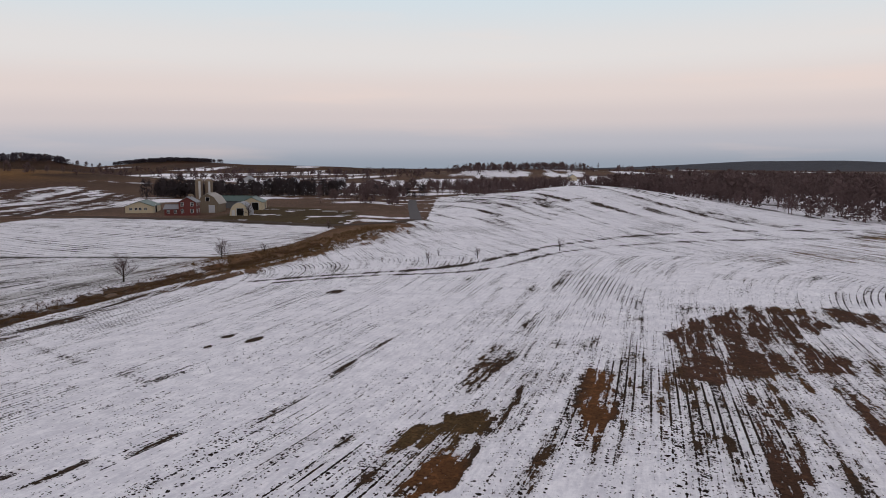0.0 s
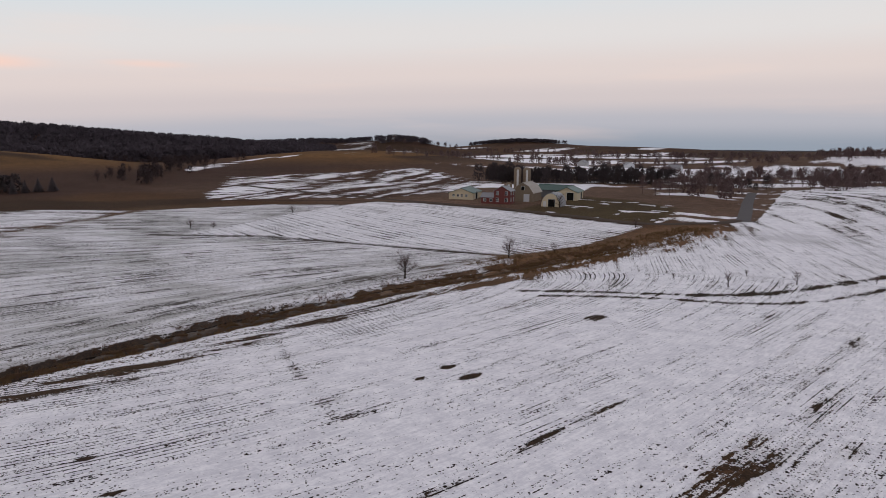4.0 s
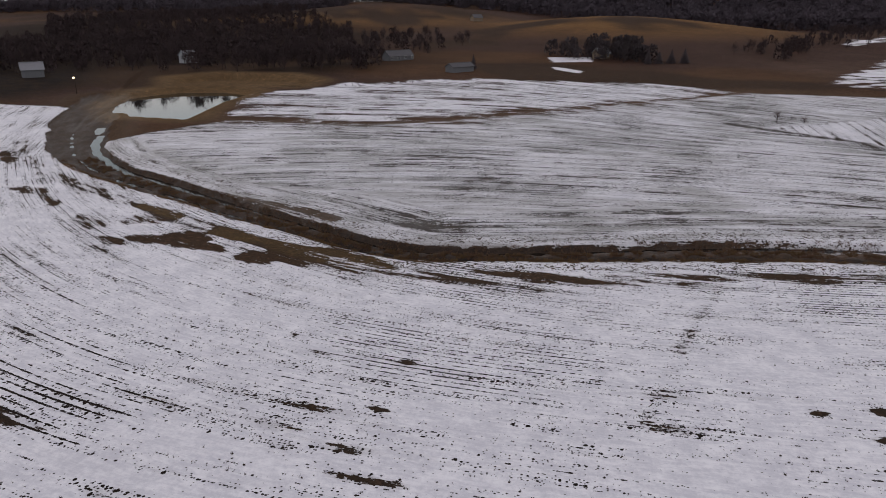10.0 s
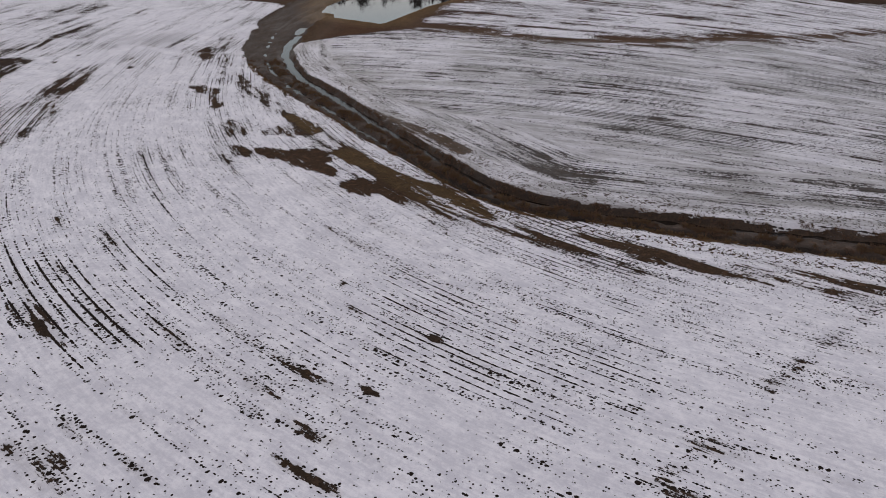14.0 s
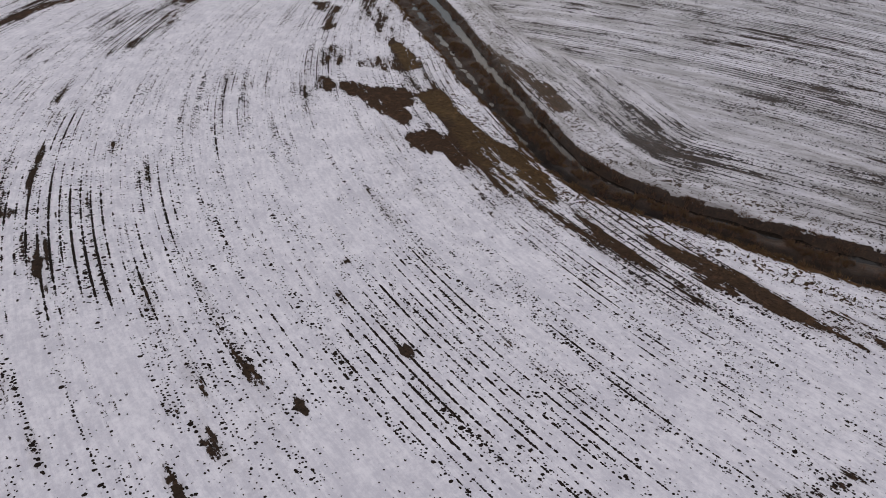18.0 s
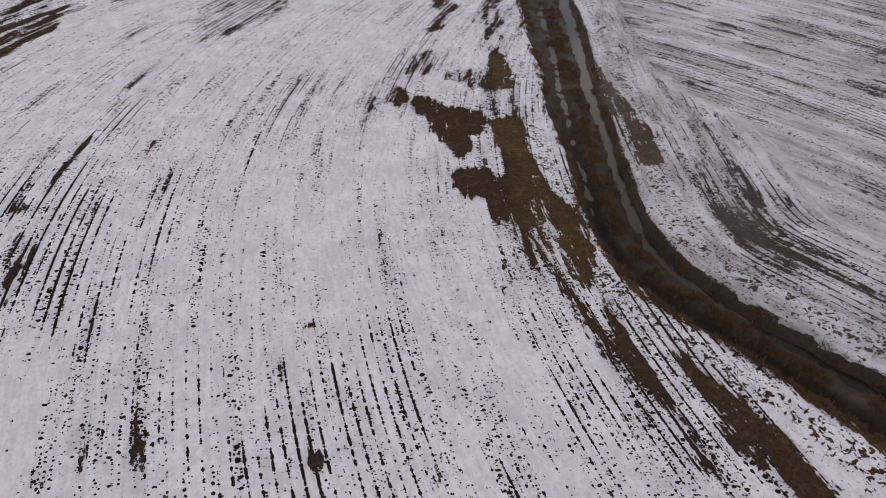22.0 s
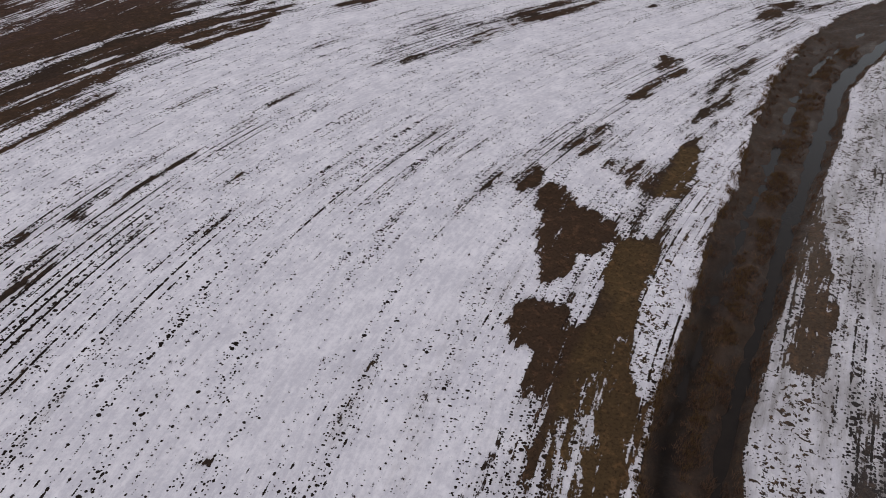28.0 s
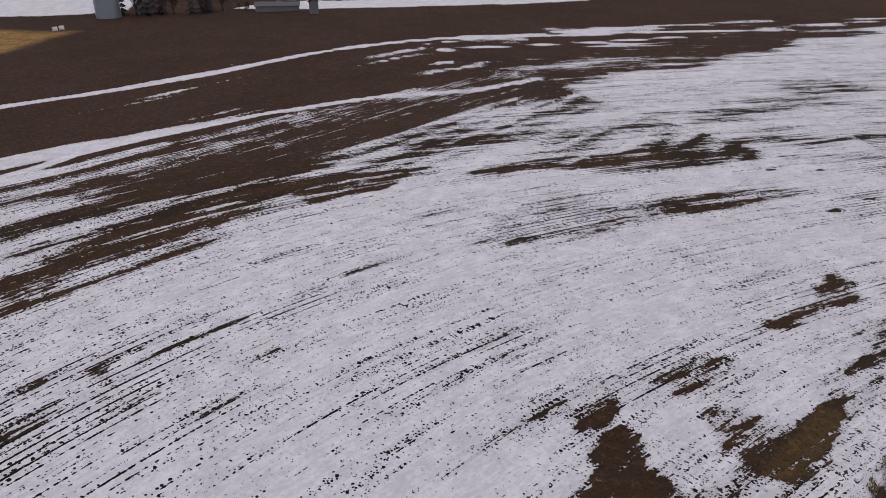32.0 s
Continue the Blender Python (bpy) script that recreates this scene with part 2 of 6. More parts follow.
LINEAR = [(-37, 18, -51, 2), (-51, 2, -59, -3), (-38, 32, -43, 23), (-43, 23, -50, 12), (-55, 39, -74, 19), (-74, 19, -94, 9), (-74, 39, -84, 30),
          (-103, 15, -120, 3), (-25, 44, -19, 54), (-19, 54, -11, 68), (-11, 68, -6, 85), (10, 44, 15, 61), (15, 61, 23, 88), (24, 43, 36, 82),
          (-38, 30, -52, 13), (-52, 13, -66, -1), (-66, -1, -88, -18), (-37, 51, -52, 29), (-69, 15, -98, -5), (-49, 53, -64, 34)]
LINEAR_2 = [(-17, -22, -50, -33), (-50, -33, -83, -38), (-83, -38, -109, -39), (-109, -39, -135, -47), (-40, -31, -60, -44), (-71, -32, -96, -31),
            (-48, 92, -40, 120), (20, 110, 36, 160), (30, 0, 36, 18), (0, -20, -10, -30)]


def row_field(segments, degree, ox, oy, size):
    """Two polynomials whose level lines run along and across the drilled rows."""
    powers = [(i, j) for i in range(degree + 1) for j in range(degree + 1 - i) if i + j]
    a, bu, bv = [], [], []
    for x0, y0, x1, y1 in segments:
        n = math.hypot(x1 - x0, y1 - y0)
        dx, dy = (x1 - x0) / n, (y1 - y0) / n
        if dy < 0 and dy < -abs(dx) * 0.05 or (abs(dy) <= 0.05 and dx < 0):
            dx, dy = -dx, -dy
        x, y = ((x0 + x1) / 2 - ox) / size, ((y0 + y1) / 2 - oy) / size
        gx = np.array([i * x ** max(i - 1, 0) * y ** j for i, j in powers]) / size
        gy = np.array([j * x ** i * y ** max(j - 1, 0) for i, j in powers]) / size
        a += [gx * dx + gy * dy, gx * dy - gy * dx]
        bu, bv = bu + [0, 1], bv + [1, 0]
    a = np.array(a)
    ridge = np.vstack([a, 1e-4 * np.eye(len(powers))])
    cu = np.linalg.lstsq(ridge, np.array(bu + [0] * len(powers), float), rcond=None)[0]
    cv = np.linalg.lstsq(ridge, np.array(bv + [0] * len(powers), float), rcond=None)[0]

    def at(x, y):
        q, r = np.clip((x - ox) / size, -1.5, 1.5), np.clip((y - oy) / size, -1.6, 1.9)
        m = [q ** i * r ** j for i, j in powers]
        return sum(c * k for c, k in zip(cu, m)), sum(c * k for c, k in zip(cv, m))
    return at


rows_east = row_field(LINEAR + LINEAR_2, 4, -35, 30, 75)
rows_west = row_field([(-115, 33, -114, 49), (-114, 49, -116, 66), (-83, 62, -84, 72), (-170, 131, -119, 165), (-185, 47, -157, 101), (-146, 33, -110, 72), (-110, 72, -97, 112)], 2, -130, 90, 80)

CREEK_MID = [(-45, 158), (-54.5, 126), (-62, 98), (-66, 77), (-70, 62), (-79, 48), (-98, 32), (-129, 6), (-150, -3)]
WEST_FIELD = CREEK_MID + [(-168, 8), (-184, 26), (-172, 60), (-172, 92), (-182, 140), (-195, 186), (-175, 226), (-150, 240), (-148, 205), (-145.5, 177), (-136, 160), (-124, 167), (-110, 169), (-53, 169)]
STRIP_FIELD = [(-182, 140), (-174, 90), (-176, 60), (-190, 26), (-230, 25), (-258, 60), (-252, 110), (-221, 169), (-197, 186)]
FURROW_FIELD = [(-144, 156), (-134, 161), (-124, 167), (-110, 169), (-53, 169), (-42, 190), (-34.5, 232), (-60, 240), (-87, 251), (-129, 261), (-147, 258), (-149, 243), (-148, 205), (-145.5, 177)]
STRIPED_FIELD = [(-168, 262), (-206, 225), (-260, 285), (-315, 351), (-304, 412), (-254, 487), (-190, 440), (-150, 380), (-150, 300), (-152, 268)]
DARK_FIELD = [(90, 40), (0, -11), (-17.8, -20.8), (-24.8, -24.9), (-35.6, -29.2), (-42.6, -39.1), (-56.9, -46.3), (-75.9, -63.2), (-99.4, -76.7), (-118, -98), (-146, -112), (-180, -132), (-225, -160), (-260, -235), (-100, -250), (-45, -225), (0, -225), (200, -215), (260, -40)]
DRIFT_LINE = [(p[0], p[1]) for p in spline([(130, 10), (60, -38), (10, -77), (-15, -101), (-40, -128), (-66, -150), (-100, -160), (-191, -171), (-300, -180)])]
EAST_FIELD = [(-36, 190), (-42, 162)] + CREEK_MID + [(-180, -10), (-205, -14), (-214, -24), (-218, -95), (-228, -160), (-150, -150), (-60, -80), (60, 20), (220, 90), (420, 200),
              (330, 300), (150, 480), (40, 520), (-4, 420), (-6, 270), (-20, 230)]
# bare patches where the snow has gone, as outlines
DARK_MUD, OLIVE, RUST, ORANGE, DAMP, MUD = (0.066, 0.041, 0.026), (0.098, 0.064, 0.029), (0.085, 0.046, 0.032), (0.135, 0.062, 0.026), (0.072, 0.048, 0.034), (0.066, 0.042, 0.027)
BARENESS = {DARK_MUD: 0.97, OLIVE: 0.90, RUST: 0.76, ORANGE: 0.80, DAMP: 0.95, MUD: 0.80}
THAWED = [([(-82.5, 19.3), (-84.3, 20.3), (-83.6, 22.3), (-84.4, 24.1), (-84, 25.7), (-85, 27.2), (-83.8, 28.8), (-81.3, 30.2), (-79.7, 29.4), (-77.5, 31.4), (-75.7, 31.8), (-76.6, 29.5), (-77.3, 27.8), (-79, 25), (-80.4, 21.8)], DARK_MUD),
          ([(-70.8, 35), (-72, 34.1), (-73.9, 34.5), (-75.2, 36), (-75.5, 38), (-74.1, 40.3), (-71.7, 43.4), (-69.8, 43.9), (-68.5, 43.6), (-69.5, 41.2), (-71.5, 39.2), (-70.6, 37.8), (-70.2, 36.3)], DARK_MUD),
          ([(-84.9, 29.7), (-86.8, 30.8), (-84.6, 33.8), (-81.2, 35.8), (-80.3, 37.7), (-78.6, 40.5), (-76.1, 42.9), (-75.4, 45.4), (-72.4, 48.7), (-68.7, 51.4), (-66.2, 52.5), (-66.3, 50.2), (-68.3, 47.1), (-71.5, 43.3), (-75.5, 39.2), (-79.8, 35.5), (-80.8, 33.6)], OLIVE),
          ([(-91.5, 16.7), (-95.4, 19.3), (-92.1, 22.6), (-89.7, 22.7), (-90.7, 19.8), (-90, 18.1)], MUD),
          ([(-112.9, -4.1), (-114.9, -2.4), (-112.2, 1.1), (-108.8, 1.8), (-109, -0.2)], MUD),
          ([(-99.8, 17.3), (-101.3, 18.3), (-94.8, 24.5), (-92.1, 24.4)], OLIVE),
          ([(-79.5, 17.9), (-83.4, 15.7), (-83, 17.8), (-79.7, 19.4)], MUD),
          ([(-139.9, -16.9), (-146.4, -16.4), (-139.9, -11.8), (-134.7, -10.9)], MUD),
          ([(-116.3, 22.6), (-109.2, 26.6), (-104.6, 32.4), (-96.9, 40.8), (-93.2, 45.1), (-88.2, 48), (-86, 46.2), (-91.4, 41.2), (-97.3, 37), (-103.4, 31.2), (-113.4, 21.8)], DAMP),
          ([(-89, 15.6), (-90.2, 14.2), (-94, 10.6), (-95.6, 10.9), (-93, 12.8)], MUD),
          ([(-101, 5.6), (-107, 1.8), (-109.5, 0.4), (-106.6, 3.4), (-102, 6.2)], MUD),
          ([(26.9, 83.7), (32.6, 90.2), (44.8, 101.4), (49.1, 93.8), (49.2, 87.1), (40.7, 81.2), (37.5, 76), (40.6, 78.5), (41.9, 71.7), (40.2, 67.6), (35.7, 67.5), (34.4, 69.4), (29.2, 65.4), (25.8, 63.6), (22.8, 65.3), (25.7, 75.8)], RUST),
          ([(53.5, 99.4), (59.4, 93.6), (53.5, 84), (52.4, 90.2)], RUST),
          ([(26.7, 61.9), (28, 60.3), (26.1, 52.3), (24.9, 47.9), (23.2, 41.8), (22.9, 40.9), (20, 40.9), (22.5, 47.9), (24.2, 54.7)], RUST),
          ([(36.1, 60.5), (33.9, 52.3), (29.4, 45.1), (30, 47.9)], RUST),
          ([(14.4, 69.1), (16.2, 67.1), (13.1, 54.7), (10.4, 48), (11.1, 54.7)], ORANGE),
          ([(0.3, 54.7), (3, 56), (3.1, 53.5), (0.6, 49)], OLIVE),
          ([(-3.5, 51.1), (-1, 52.9), (-1, 50.6), (-3.3, 47.9)], OLIVE),
          ([(-1.6, 45.1), (0.6, 47.9), (0.9, 42.6), (-2.2, 40.9)], ORANGE),
          ([(-52.1, -29.2), (-57.9, -32.1), (-67.4, -35.2), (-64.2, -29.5), (-55.5, -24.9)], MUD),
          ([(-80.7, -36.8), (-91.1, -38.7), (-104.3, -44.9), (-109.7, -37.6), (-90.6, -36.2)], MUD),
          ([(-25.5, -4.9), (-28.4, -8.6), (-33.6, -14.1), (-42.8, -15), (-34.6, -11), (-31.2, -4.6), (-28.9, 2)], MUD)]
# softer patches: x, y, reach, reach, turn in degrees, strength
# the striped strip of earth along the east bank, and the half-bare strip before the brown field
BANK_STRIPES = [(-69.6, 41.5), (-69.2, 46.7), (-64.8, 55), (-65, 59), (-63.1, 65.5), (-60.6, 72.3), (-59, 80), (-57, 92), (-53, 108), (-51, 108), (-54.5, 92), (-55.6, 78.4), (-56.4, 74.1), (-57.2, 68.9), (-59.6, 62.1), (-61, 56.7), (-64.6, 47.9)]
MIXED_STRIP = [(-14, -18), (-24.8, -24.9), (-35.6, -29.2), (-42.6, -39.1), (-56.9, -46.3), (-75.9, -63.2), (-99.4, -76.7), (-124, -82), (-151, -88), (-190, -86), (-190, -52), (-140, -44), (-123, -39), (-105, -36), (-89.8, -35.5), (-73.5, -32.5), (-59.9, -27), (-47, -19), (-36, -12), (-26, -4), (-16, -4)]
PATCHES = [(-91, 13, 3.4, 1.6, 40, 0.4), (-66, 46, 7, 2.6, 55, 0.22), (-58, 62, 10, 2.4, 66, 0.12), (-52.5, 102, 11, 1.6, 74, 0.3), (-47, 130, 16, 2.4, 70, 0.5), (-38, 165, 20, 4, 66, 0.45)]
PATCHES_2 = [(30, 86, 12, 2.0, 72, 0.42), (46, 96, 5, 15, 70, 0.42), (27.5, 62, 12, 2.0, 72, 0.45), (18.5, 58, 14, 1.2, 72, 0.5), (13.5, 60, 9, 1.5, 72, 0.4), (-1.5, 47, 8, 4, 66, 0.36), (8, 60, 14, 3, 66, 0.26),
             (6, 46, 7, 1.6, 70, 0.36), (20, 60, 22, 9, 72, 0.34), (36, 62, 26, 11, 72, 0.40), (4, 70, 14, 3, 66, 0.3)]
BANDS = [(-120, -60, 26, 5, 20, 0.30), (-150, -85, 30, 6, 22, 0.36), (-110, -75, 22, 4, 25, 0.36), (-80, -50, 22, 4, 30, 0.34), (-48, -28, 16, 4, 30, 0.34), (-34, -8, 14, 5, 40, 0.72), (-29, -2, 10, 4, 45, 0.66), (-42, -36, 16, 5, 30, 1.0), (-38, -17, 13, 3.6, 38, 0.9), (-52, -31, 11, 2.2, 24, 0.95), (-66, -35.5, 10, 2, 15, 0.9), (-89, -17, 16, 3, 20, 0.62), (-89, -23.5, 9, 1.8, 15, 0.5), (-108, -23.5, 14, 3, 15, 0.62), (-60, -32, 13, 2.0, 22, 0.6), (-84, -37, 8, 1.6, 10, 0.42), (-104, -42, 8, 2.4, 10, 0.42), (-72, -19, 14, 3, 35, 0.2), (-92, -21, 12, 3, 25, 0.26), (-170, -40, 10, 2, 10, 0.4)]
# dark dashes along the rows: x, y, half their length, half their width, strength
DASHES = [(-47.6, 7.2, 6.2, 0.45, 0.7), (-57.4, -1.4, 2.4, 0.6, 0.5), (-38.7, 16.6, 3, 0.4, 0.6), (-41.8, 12.1, 1.4, 1.3, 0.42), (-80.2, -11.6, 3, 1.2, 0.5), (-52.2, 16.8, 4, 0.5, 0.4), (-43.4, 21.9, 4, 0.5, 0.36),
          (-65.6, -7.6, 6.2, 0.6, 0.36), (-47.1, 20.5, 1, 0.8, 0.5), (-33.1, 11.6, 2, 1.2, 0.4), (-36.7, 12.7, 1.8, 1.0, 0.4), (-33, 39.2, 3, 1.1, 0.4), (-38, 29.6, 4, 0.4, 0.5), (-29.9, 38.9, 2.6, 0.7, 0.45),
          (-51.6, 16.7, 2.2, 0.7, 0.4), (-34.8, 41.3, 3, 0.6, 0.38), (-44.1, 42.7, 1.4, 0.4, 0.6), (-37.5, 19, 3, 0.5, 0.5), (-54.7, 10.1, 1.8, 1.0, 0.36)]
DASHES_2 = [(-13.4, 56.9, 4, 0.5, 0.6), (-10.2, 65.9, 3.6, 0.45, 0.6), (-6.9, 77.7, 4.4, 0.45, 0.5), (1.4, 70.3, 3, 1.0, 0.42), (10.9, 87.5, 6, 1.2, 0.42), (21.8, 102, 10, 1.2, 0.4), (16.3, 94.5, 5, 1, 0.4), (16.8, 79, 4, 1, 0.42),
            (15, 115.6, 4, 1.4, 0.4), (-25.2, 44.4, 3, 0.5, 0.7), (-20.8, 49.3, 3, 0.5, 0.55), (-9.9, 68.7, 3, 0.5, 0.5), (-7.2, 50, 2, 0.6, 0.45), (20.4, 65.8, 6, 0.5, 0.5), (12.6, 78.2, 3, 1, 0.42), (7, 54.7, 2, 1, 0.42),
            (14.9, 53, 4, 0.5, 0.5), (2.3, 77.1, 4, 0.8, 0.38)]
DASHES_3 = [(-31.2, 68.4, 2.2, 1.3, 0.36), (-24.8, 59.9, 3, 0.5, 0.4), (-23.4, 28.8, 4, 1.6, 0.42), (-26.8, 29.6, 2.6, 0.9, 0.4), (-37.6, 30.2, 3, 0.5, 0.42), (-24.2, 34.8, 2.4, 0.8, 0.42), (-26.5, 65.8, 3, 0.7, 0.38), (-28.7, 43.6, 2, 0.5, 0.42),
            (-98.8, -20.9, 7, 1.6, 0.4), (-84.5, -20.7, 7, 1.2, 0.34), (-31.4, -12.4, 5, 1.5, 0.3), (-21.8, 80.6, 1.5, 0.7, 1.0), (-25.4, 82.6, 1.2, 0.5, 1.0), (-26.4, 77.8, 0.9, 0.5, 1.0), (-17.3, 112.3, 2.4, 1.5, 0.8), (-123, -20.7, 1.6, 0.5, 1.0), (-130, -24.5, 1.5, 0.4, 0.9), (-121, -34.8, 0.8, 0.5, 0.9), (-128.6, -34.9, 0.8, 0.5, 0.9),
            (-98, 18.6, 42, 0.28, 0.36), (-99.2, 20.2, 42, 0.28, 0.36), (17.6, 69, 40, 0.3, 0.34), (19.6, 68.4, 40, 0.3, 0.34), (-48.4, 40.5, 0.55, 0.45, 0.9), (-41, 49.8, 0.6, 0.5, 0.9), (-33.3, 46.5, 1.1, 0.4, 0.9), (-34.6, 64.1, 0.5, 0.4, 0.8)]


def spread(x, y, patches):
    b = np.zeros(x.shape)
    for px, py, ra, rb, turn, s in patches:
        c, n = math.cos(radians(turn)), math.sin(radians(turn))
        q = np.hypot(((x - px) * c + (y - py) * n) / ra, ((y - py) * c - (x - px) * n) / rb)
        b = np.maximum(b, s * (1 - smooth(0.45, 1.5, q)))
    return b


def dashed(u, v, x, y, dashes):
    b = np.zeros(x.shape)
    for px, py, long, wide, s in dashes:
        u0, v0 = rows_east(np.array(px), np.array(py))
        near = np.hypot(x - px, y - py) < long * 1.7 + 3
        q = np.hypot((v[near] - v0) / long, (u[near] - u0) / wide)
        b[near] = np.maximum(b[near], s * (1 - smooth(0.5, 1.5, q)))
    return b


def cover(x, y):
    """What lies on the ground: how bare it is (0 snow, 1 earth), row coordinates, row strength, slush and the colour of
    the earth, with far haze mixed into it.
    """
    n = x.shape
    in_west, in_east, in_striped, in_furrow = (inside(x, y, q) for q in (WEST_FIELD, EAST_FIELD, STRIPED_FIELD, FURROW_FIELD))
    u, v = rows_east(x, y)
    ue, ve = u, v
    u2, v2 = rows_west(x, y)
    r1, r2 = rough(x / 60, y / 60, 31, 4), rough(x / 14, y / 14, 37, 3)
    soil = np.empty(n + (3,))
    soil[:] = (0.076, 0.045, 0.036)
    far = np.hypot(x, y)
    grassy = smooth(0.42, 0.62, rough(x / 110, y / 110, 51, 3))[..., None]
    soil = soil * (1 - grassy) + np.array((0.105, 0.056, 0.030)) * grassy
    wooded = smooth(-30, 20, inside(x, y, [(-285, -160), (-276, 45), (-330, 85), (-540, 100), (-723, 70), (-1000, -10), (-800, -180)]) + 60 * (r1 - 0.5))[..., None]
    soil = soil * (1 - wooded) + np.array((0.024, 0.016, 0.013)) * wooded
    # near hilltops in brighter orange, the light on the crests put into the colour
    crest = (smooth(6, 14, hills(x, y)) * (1 - smooth(620, 800, far)))[..., None]
    soil = soil * (1 - crest) + np.array((0.21, 0.115, 0.046)) * crest
    green = smooth(0.56, 0.68, rough(x / 70, y / 70, 57, 3))[..., None]
    soil = soil * (1 - green) + np.array((0.060, 0.038, 0.026)) * green
    farm = (smooth(225, 262, y) * smooth(1500, 900, y) * smooth(-330, -170, x))[..., None]
    soil = soil * (1 - farm) + np.array((0.150, 0.098, 0.072)) * farm * (0.7 + 0.6 * rough(x / 30, y / 30, 121, 3))[..., None]
    yard = smooth(-10, 10, inside(x, y, [(-222, -110), (-224, -40), (-262, -28), (-330, -40), (-330, -130)]))[..., None]
    soil = soil * (1 - yard) + np.array((0.020, 0.016, 0.015)) * yard
    # distance haze put into the earth colour: blue-grey from about 2.5 km out
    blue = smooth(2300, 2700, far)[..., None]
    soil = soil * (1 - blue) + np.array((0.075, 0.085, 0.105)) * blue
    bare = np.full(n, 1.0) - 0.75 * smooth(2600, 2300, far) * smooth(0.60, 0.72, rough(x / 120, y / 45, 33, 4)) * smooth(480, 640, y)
    bare = bare - 0.62 * farm[..., 0] * smooth(0.52, 0.66, rough(x / 46, y / 13, 123, 4)) * smooth(-60, -30, x + 0.2 * (y - 300)) 
    bare = bare - 0.55 * farm[..., 0] * smooth(0.56, 0.66, rough(x / 60, y / 20, 125, 4)) * smooth(300, 420, y)
    rows, slush = np.full(n, 0.2), np.zeros(n)
    clods, furrow = np.zeros(n), np.zeros(n)

    def lay(sd, soft, b=None, colour=None, row=None, uv=None, wet=None):
        nonlocal bare, rows, soil, u, v, slush
        k = smooth(-soft, soft, sd)
        if b is not None:
            bare = bare * (1 - k) + b * k
        if row is not None:
            rows = rows * (1 - k) + row * k
        if wet is not None:
            slush = slush * (1 - k) + wet * k
        if colour is not None:
            soil = soil * (1 - k[..., None]) + np.array(colour) * k[..., None]
        if uv is not None:
            u, v = np.where(k > 0.5, uv[0], u), np.where(k > 0.5, uv[1], v)

    wav = 3 * (r2 - 0.5)
    cross, run = 0.971 * x - -0.241 * y, -0.241 * x + 0.971 * y
    bands = 0.45 * rough(cross / 4.0, run / 110, 151, 2) + 0.55 * rough(cross / 1.3, run / 50, 153, 2)
    lay(in_striped + 10 * (r1 - 0.5), 5, np.clip(0.66 + 1.9 * (bands - 0.5), 0.15, 0.95), (0.085, 0.050, 0.037), 0.2, (cross, run))
    for a_, b_ in (((-225, 246), (-160, 345)), ((-265, 292), (-205, 430))):
        lay(1.2 - near_line(x, y, [a_, b_])[0], 0.8, 0.95, (0.05, 0.034, 0.028))
    lay(inside(x, y, STRIP_FIELD) + wav + 10 * (rough(u2 / 2.5, v2 / 45, 135, 2) - 0.5), 3, 0.40 + 0.4 * (r2 - 0.45) + 0.7 * (rough(u2 / 2.2, v2 / 45, 137, 2) - 0.5), None, 1.0, (u2, v2), 0.15)
    lay(in_west, 1.0, 0.42 + 0.34 * (r2 - 0.5), (0.045, 0.034, 0.028), 0.9, (u2, v2), 0.55 + 0.60 * smooth(0.45, 0.62, rough(x / 24, y / 24, 61, 3)))
    dc, sc, ac, hc = creek_at(x, y)
    reach = 7 + 9 * smooth(140, 165, ac) * smooth(290, 255, ac)
    by = (sc < 0) & (dc - hc < reach) & (in_west > -3)
    rows = rows * (1 - 0.8 * (sc < 0) * np.exp(-((dc - hc - reach) / 0.9) ** 2))
    u, v = np.where(by, dc, u), np.where(by, ac, v)
    fold = 0.5 + 0.5 * np.cos((0.40 * x + 0.92 * y) * 2 * math.pi / 3.6)
    lay(in_furrow, 1.5, 0.22 + 0.3 * (r2 - 0.5), (0.05, 0.038, 0.030), 0.7, (0.40 * x + 0.92 * y, 0.92 * x - 0.40 * y), 0.3)
    furrow = np.maximum(furrow, 0.8 * smooth(-1, 1, in_furrow))
    lay(in_east, 1.0, 0.20 + 0.26 * (r2 - 0.48), (0.045, 0.032, 0.024), 1.0, (ue, ve), 0.10 * smooth(0.4, 0.7, r1))
    du, ds, dv = near_line(x, y, DRIFT_LINE)
    du = du * ds
    off = (x < -142) | (y < -78)
    ue, ve = np.where(off, du, ue), np.where(off, dv, ve)
    u, v = np.where(off & (in_east > 0), du, u), np.where(off & (in_east > 0), dv, v)
    bare = bare - 0.11 * smooth(44, 60, y) * smooth(-46, -34, x) * smooth(8, -2, x) * smooth(120, 100, y)
    up = smooth(190, 260, far) * smooth(-20, 0, in_east) * smooth(100, 160, y)
    ang, run_ = 0.971 * x + 0.239 * y, 0.239 * x + -0.971 * y
    bare = bare + up * (0.40 * smooth(0.50, 0.72, rough(ang / 4.5, run_ / 55, 71, 3)) + 0.30 * smooth(0.5, 0.7, rough(ang / 2.2, run_ / 40, 73, 2)) - 0.02)
    off = ((y > 158) | (x > 74)) & (in_east > 0) & (y > 20)
    u, v = np.where(off, ang, u), np.where(off, run_, v)
    rows = rows * (1 - 0.5 * up)
    k = smooth(-4, 4, inside(x, y, DARK_FIELD) - 2 + wav + 20 * (rough(du / 2.4, dv / 34, 133, 3) - 0.5))
